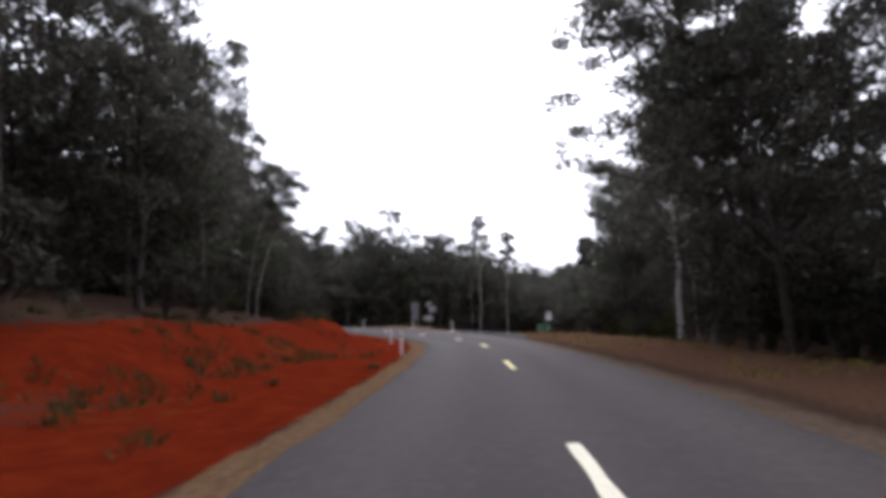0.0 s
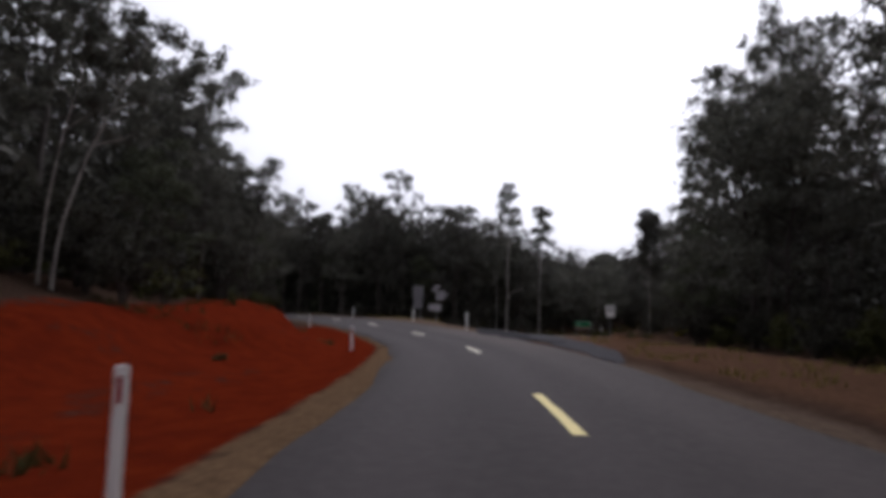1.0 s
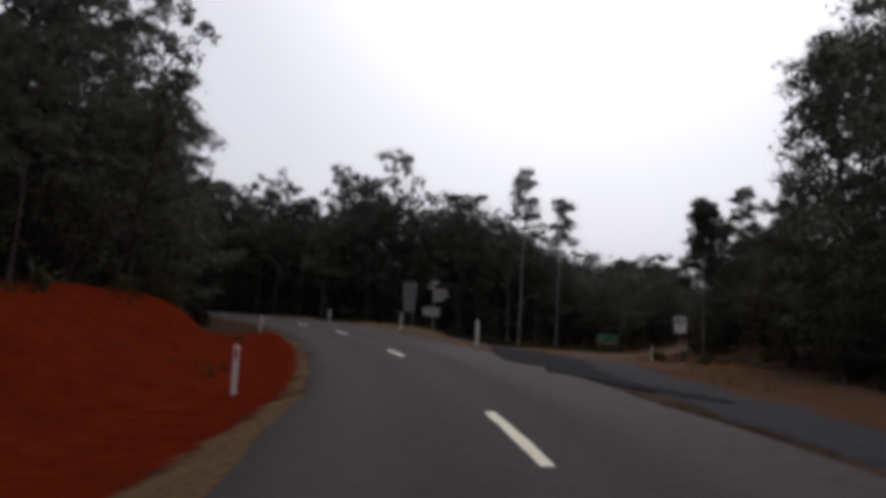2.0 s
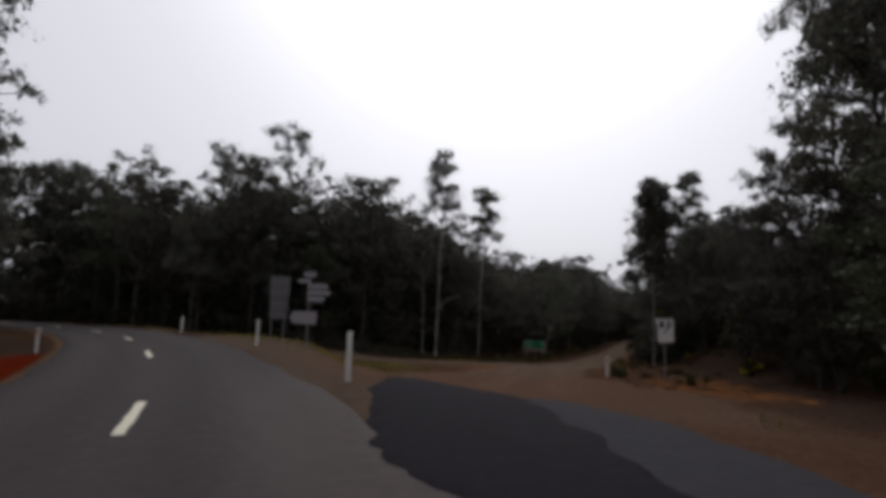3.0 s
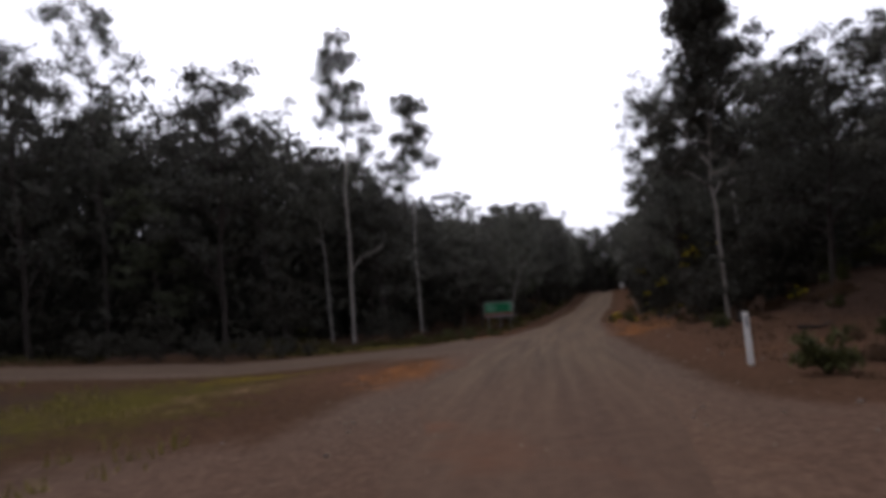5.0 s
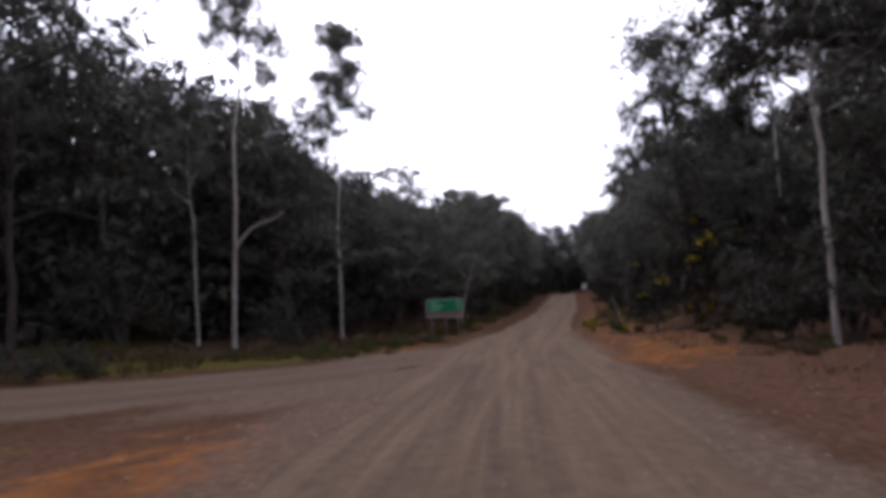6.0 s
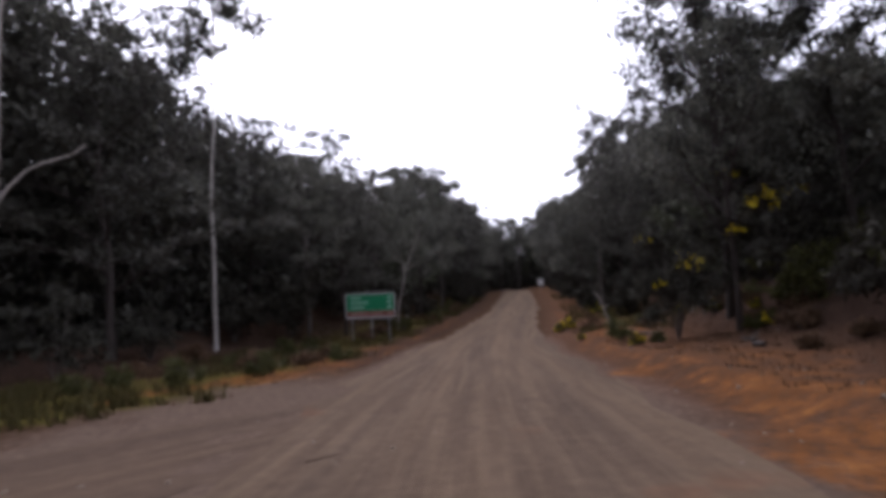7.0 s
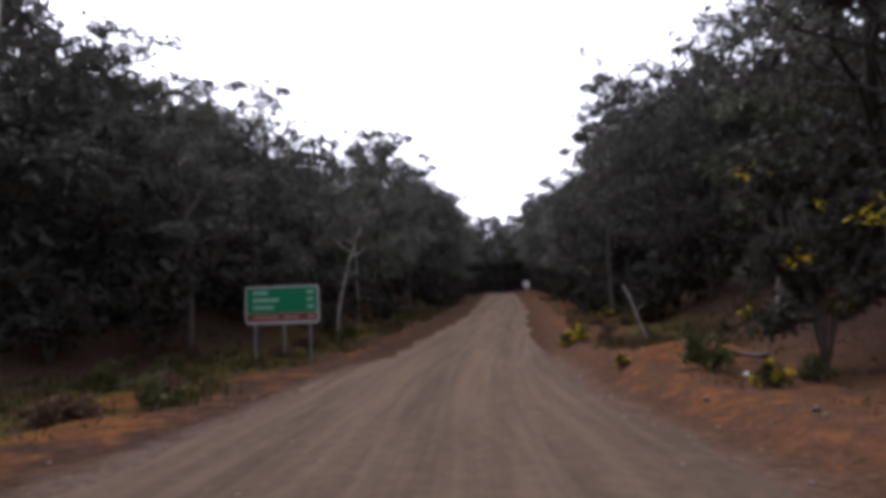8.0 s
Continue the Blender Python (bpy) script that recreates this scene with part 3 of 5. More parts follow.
patch("bitumen_patch", TAR, "fresh black bitumen patch with a ragged edge at the turn-off",
      [(3.1, 54.6), (1.75, 56.6), (1.05, 57.9), (0.5, 58.9), (-0.2, 60.6), (-0.95, 62.1), (-1.33, 63.8), (-1.55, 65.4), (-1.7, 67.0), (-1.68, 69.2), (-1.5, 70.9)],
      [(3.3, 54.7), (2.0, 57), (1.6, 58.6), (1.5, 60.4), (1.55, 62.5), (1.5, 65), (1.3, 67.8), (0.75, 69.3), (-0.3, 70.8), (-0.9, 71.3), (-1.4, 71.3)], 0.048, 0.16, 51)
patch("bitumen_strip", OLD_TAR, "older dark bitumen strip along the turn-off's outer edge",
      [(3.9, 46.8), (3.45, 50), (2.6, 54), (1.8, 57), (1.2, 60), (1.0, 63), (0.9, 66), (0.6, 68.6)],
      [(4.3, 46.8), (4.5, 50), (4.2, 54), (3.7, 57), (3.35, 60), (3.35, 63.5), (3.0, 66.5), (2.1, 69.4)], 0.034, 0.12, 71)


# centre line dashes, 3 m long every 12 m
def dash(dist_k, mat, label):
    ks = range(dist_k, dist_k + 7)
    tang = np.gradient(MAIN, axis=0)
    tang /= np.linalg.norm(tang, axis=1)[:, None]
    verts = []
    for k in ks:
        r = np.array([tang[k, 1], -tang[k, 0]])
        for c in (-0.075, 0.075):
            p = MAIN[k] + r * (c + (value_noise(k * 3.1 + c * 40, 0.0, 1, 61) - 0.5) * 0.03)
            verts.append((p[0], p[1], hz(p[0], p[1]) + 0.035))
    faces = [(2 * i, 2 * i + 1, 2 * i + 3, 2 * i + 2) for i in range(len(ks) - 1)]
    tagged(new("lane_dash", mesh_of("lane_dash", verts, faces, mat)), label, "road marking", "centre line dashes", "structure")


arc = np.concatenate([[0], np.cumsum(np.linalg.norm(np.diff(MAIN, axis=0), axis=1))])
first = arc[int(np.argmin(np.abs(MAIN[:, 1] - 25.9)))]
for i, off in enumerate((-48, -36, -24, -12, 0, 12, 25.2, 38.9, 51.6, 64.2, 76.4, 88.6, 100.8)):
    k = int(np.argmin(np.abs(arc - (first + off))))
    dash(k, LINE_Y if i in (4, 5) else LINE, "worn painted centre line dash on asphalt")


# ---- trees ----
def tube(path, radii, sides, verts, faces):
    path = np.array(path, float)
    tang = np.gradient(path, axis=0)
    base = len(verts)
    for p, t, r in zip(path, tang, radii):
        t = t / (np.linalg.norm(t) + 1e-9)
        u = np.cross(t, (0.31, 0.95, 0.05))
        u /= np.linalg.norm(u) + 1e-9
        v = np.cross(t, u)
        for k in range(sides):
            a = 2 * math.pi * k / sides
            verts.append(tuple(p + r * (math.cos(a) * u + math.sin(a) * v)))
    for j in range(len(path) - 1):
        for k in range(sides):
            a, b = base + j * sides + k, base + j * sides + (k + 1) % sides
            faces.append((a, b, b + sides, a + sides))
    faces.append(tuple(base + (len(path) - 1) * sides + k for k in range(sides)))


def leaf_cloud(rng, centres, per, spread, size, droop=0.6, puffs=6):
    """Hanging leaf sprays in billowing clumps: each clump is a few rounded puffs, fuller above than below; one slim triangle a spray."""
    c = np.array([q[:3] for q in centres], float)
    rad = np.array([q[3] for q in centres], float) * spread
    m = len(c)
    d = rng.normal(size=(m, puffs, 3))
    d /= np.linalg.norm(d, axis=2)[:, :, None]
    d[:, :, 2] = np.abs(d[:, :, 2]) * 1.05 - 0.35
    pc = c[:, None] + d * (rad[:, None] * rng.uniform(0.35, 0.85, (m, puffs)))[:, :, None]
    pr = rad[:, None] * rng.uniform(0.34, 0.6, (m, puffs))
    k = rng.integers(0, puffs, (m, per))
    i = np.arange(m)[:, None]
    p0, r0 = pc[i, k].reshape(-1, 3), pr[i, k].ravel()
    n = len(p0)
    d = rng.normal(size=(n, 3))
    d /= np.linalg.norm(d, axis=1)[:, None]
    low = d[:, 2] < 0
    d[low, 2] *= np.where(rng.uniform(size=low.sum()) < 0.6, -1.0, 0.6)
    p = p0 + d * (r0 * rng.uniform(0.02, 1.0, n) ** 0.5)[:, None] * np.array([1, 1, 1.08])
    along = rng.normal(size=(n, 3)) + np.array([0, 0, -droop])
    along /= np.linalg.norm(along, axis=1)[:, None]
    side = np.cross(along, rng.normal(size=(n, 3)))
    side /= np.linalg.norm(side, axis=1)[:, None] + 1e-9
    l = (size * rng.uniform(0.6, 1.5, n))[:, None]
    w = l * rng.uniform(0.16, 0.3, n)[:, None]
    v = np.stack([p - side * w, p + side * w, p + along * l], 1).reshape(-1, 3)
    f = np.arange(n * 3).reshape(-1, 3)
    return v.tolist(), f.tolist()


def tree(seed, h, r0, crown_from, spread, limbs, per, leaf, bark, foliage, size=0.42, clump=1.25, lean=0.05, taper=0.5, low=False, toward=None, bough=None):
    """A gum: bent, tapered trunk and limbs in one mesh, the crown of leaf clumps in another."""
    rng = np.random.default_rng(seed)
    root = new("gum_tree")
    verts, faces = [], []
    zs = np.linspace(-0.35, h * 0.93, 12)
    bend = rng.uniform(-1, 1, 2) * lean * h
    if toward is not None:
        bend = np.array(toward) * h
    wob = np.cumsum(rng.normal(size=(12, 2)) * 0.012 * h, axis=0)
    wob -= wob[0]
    path = [(bend[0] * (z / h) ** 2 + w[0] * (z / h), bend[1] * (z / h) ** 2 + w[1] * (z / h), z) for z, w in zip(zs, wob)]
    rad = [0.78 * r0 * ((1 - 0.82 * max(z, 0) / h) + (0.3 if z < 0.1 else 0)) for z in zs]
    tube(path, rad, 5 if low else 7, verts, faces)
    path = np.array(path)
    tips = []
    for i in range(limbs):
        f = crown_from + (0.97 - crown_from) * (i + rng.uniform(0, 1)) / limbs
        q = np.array([np.interp(f * h, path[:, 2], path[:, c]) for c in range(3)])
        ang = i * 2.4 + rng.uniform(-0.5, 0.5)
        rel = (f - crown_from) / (1 - crown_from)
        reach = spread * (1 - taper * rel) * rng.uniform(0.55, 1.1)
        rise = reach * rng.uniform(0.35, 0.95)
        d = np.array([math.cos(ang) * reach, math.sin(ang) * reach, rise])
        bow = np.array([0, 0, rng.uniform(-0.12, 0.2) * reach])
        pts = [q + d * t + bow * math.sin(math.pi * t) + rng.normal(size=3) * 0.05 * reach * t for t in np.linspace(0, 1, 5)]
        tube(pts, [r0 * (0.34 * (1 - 0.5 * rel)) * (1 - 0.8 * t) + 0.012 for t in np.linspace(0, 1, 5)], 4 if low else 5, verts, faces)
        tips.append((*pts[-1], clump * rng.uniform(0.75, 1.25)))
        tips.append((*(pts[3] + rng.normal(size=3) * 0.35), clump * rng.uniform(0.6, 1.0)))
        for _ in range(1 if low else 2):
            t = rng.uniform(0.45, 0.9)
            st = pts[0] + (pts[-1] - pts[0]) * t
            e = st + rng.normal(size=3) * np.array([0.32, 0.32, 0.22]) * spread * (1 - taper * rel) + np.array([0, 0, 0.15 * spread])
            tube([st, (st + e) / 2 + rng.normal(size=3) * 0.1, e], [r0 * 0.12 + 0.01, r0 * 0.07 + 0.008, 0.008], 3 if low else 4, verts, faces)
            tips.append((*e, clump * rng.uniform(0.6, 1.15)))
    tips.append((*path[-1], clump * 1.1))
    if bough:
        q = np.array([np.interp(bough[0], path[:, 2], path[:, c]) for c in range(3)])
        pts = [q + np.array([bough[1] * t, 0.15 * t, bough[2] * t + 0.25 * math.sin(5 * t)]) for t in np.linspace(0, 1, 7)]
        tube(pts, [0.062 * (1 - 0.6 * t) for t in np.linspace(0, 1, 7)], 6, verts, faces)
    part("trunk", mesh_of("trunk", verts, faces, bark, True), root)
    v, f = leaf_cloud(rng, tips, per, 1.0, size)
    part("crown", mesh_of("crown", v, f, foliage), root)
    return root


def shrub(seed, h, w, per, foliage, size, blossoms=0):
    rng = np.random.default_rng(seed)
    root = new("flowering_wattle" if blossoms else "shrub")
    verts, faces, tips = [], [], []
    for i in range(9):
        a, r = rng.uniform(0, 6.28), rng.uniform(0.2, 1) * w * 0.5
        e = np.array([math.cos(a) * r, math.sin(a) * r, h * rng.uniform(0.4, 0.95)])
        tube([(0, 0, -0.15), e * np.array([0.35, 0.35, 0.5]), e], [0.035, 0.022, 0.008], 4, verts, faces)
        tips.append((*e, w * rng.uniform(0.2, 0.34)))
        tips.append((*(e * np.array([1.1, 1.1, 0.5])), w * rng.uniform(0.2, 0.32)))
    tagged(part("stem", mesh_of("stem", verts, faces, GREYB, True), root), kind="stuff")
    v, f = leaf_cloud(rng, tips, int(per * 1.7), 1.0, size, 0.1, 3)
    part("foliage", mesh_of("foliage", v, f, foliage), root)
    if blossoms:
        high = sorted(tips, key=lambda q: -q[2])[:9] if h > 3 else tips
        pick = [high[k] for k in rng.choice(len(high), 4 if h > 3 else 9, replace=False)]
        v, f = leaf_cloud(rng, [(q[0], q[1], q[2] + 0.05, q[3] * (0.5 if h > 3 else 0.6)) for q in pick], blossoms, 1.0, 0.15, 0.0)
        part("blossom", mesh_of("blossom", v, f, FLOWER), root, "bright yellow wattle blossom")
    return root


def gum(label, leaves, size, *args, **more):
    """One kind of tree in three builds: fine beside the road, plainer further off, plainest far away."""
    builds = [tree(*args[:6], max(14, int(leaves * k)), 0, *args[6:], size=size * z, low=low, **more) for k, z, low in ((1.9, 0.84, False), (1.25, 1.04, True), (0.62, 1.5, True))]
    return (*builds, label)


KINDS = {
    "tall": gum("tall gum tree with grey-brown trunk and ragged grey-green crown", 88, 0.24, 1, 20, 0.19, 0.38, 4.2, 18, GREYB, LEAF_A, clump=1.12),
    "tall2": gum("tall gum tree with grey trunk and spreading crown", 88, 0.24, 2, 21, 0.25, 0.36, 4.7, 18, GREYB, LEAF_A, clump=1.15),
    "dense": gum("dark ironbark tree with dense low crown", 84, 0.25, 3, 17, 0.21, 0.2, 4.1, 20, DARKB, LEAF_B, clump=1.2),
    "dense2": gum("dark-barked gum tree with full crown", 84, 0.25, 4, 16, 0.19, 0.16, 3.8, 20, DARKB, LEAF_A, clump=1.15),
    "cone": gum("upright conical gum tree with dense dark crown", 90, 0.25, 5, 14.6, 0.1, 0.36, 2.7, 24, PALE, LEAF_B, clump=0.95, taper=0.85, lean=0.01),
    "slim": gum("slender white-trunked gum with small high crown", 130, 0.21, 6, 18.5, 0.108, 0.57, 1.9, 11, WHITEB, LEAF_A, clump=1.12, lean=0.03),
    "wide": gum("big spreading gum tree overhanging the verge", 250, 0.25, 7, 24, 0.42, 0.3, 7.6, 38, GREYB, LEAF_A, clump=1.95, lean=0.03, taper=0.35),
    "forked": gum("tall white-trunked gum with a bare pale bough", 130, 0.21, 6, 18.5, 0.15, 0.6, 2.3, 11, PALE, LEAF_A, clump=1.15, lean=0.02, bough=(4.2, 2.5, 1.8)),
    "dome": gum("round-headed dark-barked gum tree leafy nearly to the ground", 58, 0.22, 8, 16, 0.16, 0.16, 3.9, 30, DARKB, LEAF_A, clump=1.25, lean=0.02, taper=0.25),
    "leaning": gum("leaning thin pale-trunked gum above the red bank", 84, 0.24, 11, 14, 0.13, 0.5, 2.6, 10, PALE, LEAF_A, clump=1.1, toward=(0.3, 0.04)),
    "pale": gum("gum tree with thick smooth pale trunk", 88, 0.25, 14, 18, 0.3, 0.3, 4.6, 18, WHITEB, LEAF_A, clump=1.15, lean=0.02),
    "sapling": gum("thin olive-green sapling at the forest edge", 66, 0.22, 10, 8.5, 0.1, 0.15, 2.2, 11, GREYB, LEAF_D, clump=0.9),
}
for *builds, label in KINDS.values():
    for ob in builds:
        tagged(ob, label, "tree", "bushland trees")
# first and third shrub carry the leaf colour darkened for shelter
SHRUBS = [shrub(21, 2.4, 2.8, 44, LEAF_SHADED, 0.2), shrub(22, 1.6, 2.2, 40, LEAF_C, 0.17), shrub(23, 3.6, 3.2, 48, LEAF_SHADED, 0.22)]
for ob in SHRUBS:
    tagged(ob, "dense dark green shrub at the forest edge", "shrub", "understorey shrubs")
WATTLE = shrub(24, 0.9, 1.3, 22, LEAF_C, 0.18, 90)
WATTLE_TREE = shrub(25, 5.6, 4.2, 120, LEAF_SHADED, 0.26, 46)
tagged(WATTLE_TREE, "tall wattle with sprays of yellow flowers among dark leaves", "shrub", "flowering wattles")
tagged(WATTLE, "low wattle bush with bright yellow flowers", "shrub", "flowering wattles")
used = set()


def place(ob, x, y, s=1.0, sz=None, yaw=0.0, sink=0.0):
    m = Matrix.Translation((x, y, hz(x, y) - sink)) @ Matrix.Rotation(yaw, 4, "Z") @ Matrix.Diagonal((s, s, sz or s, 1))
    if ob.name not in used:
        used.add(ob.name)
        ob.matrix_basis = m
        return ob
    return copy_thing(ob, m @ Matrix.Diagonal((*(1 / v for v in ob.scale), 1)))


DRIVE = np.vstack([MAIN[(MAIN[:, 1] > 8) & (MAIN[:, 1] < 60)], TRACK[TRACK[:, 1] < 116]])


FULL = {"tall": 20, "tall2": 21, "dense": 17, "dense2": 16, "cone": 14.6, "slim": 18.5, "dome": 16, "forked": 18.5, "wide": 24, "leaning": 14, "pale": 18, "sapling": 8.5}


def grow(kind, x, y, h=None, s=1.0, yaw=0.0):
    full = FULL[kind]
    d = min(np.hypot(DRIVE[:, 0] - x, DRIVE[:, 1] - y))
    return place(KINDS[kind][0 if d < 17 else 1 if d < 36 else 2], x, y, s, (h / full) if h else s, yaw)


# trees that stand out, one by one
HERO = [
    ("wide", 13.8, 41.5, 20.5, 1.1, 0.6), ("dense2", 13.9, 67, 15, 1.12, 1.7), ("wide", 22.6, 86, 25, 0.52, 2.0), ("tall", 20.4, 88.5, 21, 0.8, 0.5), ("tall2", 21.2, 82.5, 24, 0.75, 3.3), ("tall2", -44, 104, 36, 1.5, 0.3), ("tall", -48.5, 97, 34, 1.5, 2.0), ("tall2", -40.5, 96, 31, 1.3, 4.0), ("tall", -53, 106, 34, 1.5, 5.0), ("pale", 15.8, 56.0, 17, 1.0, 0.9), ("slim", 17.1, 56.6, 9.0, 0.55, 1.2), ("cone", 14.4, 102.3, 14.2, 1.0, 0.4), ("dense", 17.2, 88.9, 10.2, 0.75, 1.0),
    ("forked", -2.7, 120.2, 21.4, 0.95, 0.0), ("slim", 2.1, 128.5, 20.0, 1.05, 3.77), ("tall", -17.6, 117.0, 22.6, 0.85, 1.0),
    ("leaning", -13.1, 47.9, 9.2, 0.6, 0.5), ("leaning", -13.8, 48.1, 9.8, 0.5, -0.2), ("tall", -26.6, 122, 22, 0.85, 2.0), ("slim", 21.5, 113, 16.5, 0.9, 2.5), ("slim", -21.2, 125, 19, 0.8, 1.0), ("slim", -3.95, 118.65, 11.5, 0.5, 3.0), ("leaning", 11.4, 138.6, 7.2, 0.5, 0.4), ("slim", 13.2, 147, 8.5, 0.55, 2.6), ("tall", -23.1, 128.4, 18, 0.8, 1.2),
    ("tall", 8.4, 149.4, 13.6, 0.7, 1.0), ("dense2", 14.6, 149.0, 12.2, 0.85, 2.6), ("tall2", 27.4, 142.5, 14.4, 0.62, 1.3), ("dense", 21.5, 120.5, 15.0, 0.9, 0.7),
    ("dense2", 19.2, 104.8, 9.6, 0.75, 5.0), ("dense2", 22.4, 111.2, 11.6, 0.85, 2.0), ("dome", 20.2, 118.4, 15.2, 0.82, 1.0), ("tall", 24.5, 89, 22, 0.9, 1.1), ("tall2", 22.5, 79, 20, 0.8, 4.1),
]
spots = [(x, y) for _, x, y, *_ in HERO]
for kind, x, y, h, s, yaw in HERO:
    grow(kind, x, y, h, s, yaw)

rng = np.random.default_rng(77)
cand = rng.uniform((-75, -30), (72, 262), (16000, 2))
dm, km = near(MAIN, cand[:, 0], cand[:, 1])
dt, kt = near(TRACK, cand[:, 0], cand[:, 1])
ds, _ = near(SPUR, cand[:, 0], cand[:, 1])
ym = MAIN[km, 1]
left_off = np.interp(ym, [0, 40, 60, 75, 90], [12.5, 13.5, 11, 9, 8])
right_off = np.interp(ym, [0, 40, 50, 60, 75, 85], [9.5, 10, 12.5, 17, 18, 9])
edge = np.minimum(np.where(dm < 0, -dm - left_off, dm - right_off),
                  np.where(dt < 0, -dt - np.interp(TRACK[kt, 1], [90, 118, 140, 170], [15, 11, 7.5, 6]),
                           dt - np.interp(TRACK[kt, 1], [60, 80, 100, 120, 133, 150], [10, 12, 10.5, 10.6, 9.4, 6.5])))
edge = np.minimum(edge, np.where(ds > 0, ds - 12.5, -ds - 8))
edge = np.where((dm > 0) & (dt < 0) & (cand[:, 1] < 110) & (cand[:, 1] > 66) & (cand[:, 0] > -26), -9, edge)


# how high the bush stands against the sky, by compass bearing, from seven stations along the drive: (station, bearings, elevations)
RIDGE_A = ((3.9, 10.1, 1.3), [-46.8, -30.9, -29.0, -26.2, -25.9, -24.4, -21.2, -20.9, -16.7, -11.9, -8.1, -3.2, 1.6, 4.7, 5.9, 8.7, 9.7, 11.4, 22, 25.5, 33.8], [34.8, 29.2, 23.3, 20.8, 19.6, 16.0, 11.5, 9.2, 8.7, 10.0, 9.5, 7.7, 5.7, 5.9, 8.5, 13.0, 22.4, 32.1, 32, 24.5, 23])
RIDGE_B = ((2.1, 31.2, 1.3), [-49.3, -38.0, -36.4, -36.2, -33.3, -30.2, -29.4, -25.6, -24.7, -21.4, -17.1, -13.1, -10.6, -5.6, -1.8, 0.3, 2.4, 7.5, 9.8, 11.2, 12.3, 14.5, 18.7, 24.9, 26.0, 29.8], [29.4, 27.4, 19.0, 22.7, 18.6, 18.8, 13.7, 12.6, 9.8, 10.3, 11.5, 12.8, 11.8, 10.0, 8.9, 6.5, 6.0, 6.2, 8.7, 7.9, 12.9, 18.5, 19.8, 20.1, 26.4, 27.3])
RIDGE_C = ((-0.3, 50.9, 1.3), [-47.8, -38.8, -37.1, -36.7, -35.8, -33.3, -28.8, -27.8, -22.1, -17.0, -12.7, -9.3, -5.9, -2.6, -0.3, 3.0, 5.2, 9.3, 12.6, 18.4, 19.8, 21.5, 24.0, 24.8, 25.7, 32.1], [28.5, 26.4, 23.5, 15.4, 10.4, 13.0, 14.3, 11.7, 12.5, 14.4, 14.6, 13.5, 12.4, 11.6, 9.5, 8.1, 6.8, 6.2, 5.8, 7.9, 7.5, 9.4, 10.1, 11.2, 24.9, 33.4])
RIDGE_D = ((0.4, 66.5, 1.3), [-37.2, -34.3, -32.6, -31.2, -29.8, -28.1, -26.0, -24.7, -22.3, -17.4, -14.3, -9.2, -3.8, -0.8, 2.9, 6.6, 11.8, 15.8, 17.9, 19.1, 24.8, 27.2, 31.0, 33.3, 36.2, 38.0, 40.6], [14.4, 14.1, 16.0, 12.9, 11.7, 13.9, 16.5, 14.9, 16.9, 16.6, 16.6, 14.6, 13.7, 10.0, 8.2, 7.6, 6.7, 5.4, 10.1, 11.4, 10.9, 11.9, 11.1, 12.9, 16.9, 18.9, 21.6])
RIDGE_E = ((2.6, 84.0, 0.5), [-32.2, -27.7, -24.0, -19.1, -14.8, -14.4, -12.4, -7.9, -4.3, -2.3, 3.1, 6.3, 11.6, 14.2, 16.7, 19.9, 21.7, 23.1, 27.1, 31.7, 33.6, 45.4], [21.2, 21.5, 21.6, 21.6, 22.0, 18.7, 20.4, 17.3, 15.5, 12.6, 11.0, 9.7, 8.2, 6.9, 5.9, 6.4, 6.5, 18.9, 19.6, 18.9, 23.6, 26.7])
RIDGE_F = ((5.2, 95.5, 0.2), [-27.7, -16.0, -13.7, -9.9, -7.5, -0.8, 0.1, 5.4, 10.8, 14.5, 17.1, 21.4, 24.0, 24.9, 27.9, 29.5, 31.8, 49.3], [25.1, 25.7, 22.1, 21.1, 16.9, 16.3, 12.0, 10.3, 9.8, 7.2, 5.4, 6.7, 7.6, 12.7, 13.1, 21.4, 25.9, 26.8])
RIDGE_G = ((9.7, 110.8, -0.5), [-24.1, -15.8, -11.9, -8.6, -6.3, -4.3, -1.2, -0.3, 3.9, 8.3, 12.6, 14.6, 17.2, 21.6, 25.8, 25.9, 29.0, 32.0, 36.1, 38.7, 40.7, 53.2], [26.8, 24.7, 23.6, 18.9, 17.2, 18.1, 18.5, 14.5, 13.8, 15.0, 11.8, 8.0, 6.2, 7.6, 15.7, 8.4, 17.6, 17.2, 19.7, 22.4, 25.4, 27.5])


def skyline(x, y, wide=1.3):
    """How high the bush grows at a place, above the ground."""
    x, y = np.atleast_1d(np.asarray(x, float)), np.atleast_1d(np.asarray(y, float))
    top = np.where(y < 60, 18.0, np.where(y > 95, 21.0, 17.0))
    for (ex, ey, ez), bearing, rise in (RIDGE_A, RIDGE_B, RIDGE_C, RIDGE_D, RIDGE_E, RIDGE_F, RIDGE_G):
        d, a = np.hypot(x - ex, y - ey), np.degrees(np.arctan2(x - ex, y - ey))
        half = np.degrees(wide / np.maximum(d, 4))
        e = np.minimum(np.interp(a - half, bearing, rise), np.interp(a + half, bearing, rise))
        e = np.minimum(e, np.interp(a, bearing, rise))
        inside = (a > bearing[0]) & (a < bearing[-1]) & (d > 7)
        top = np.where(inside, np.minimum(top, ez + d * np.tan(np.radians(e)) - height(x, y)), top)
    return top


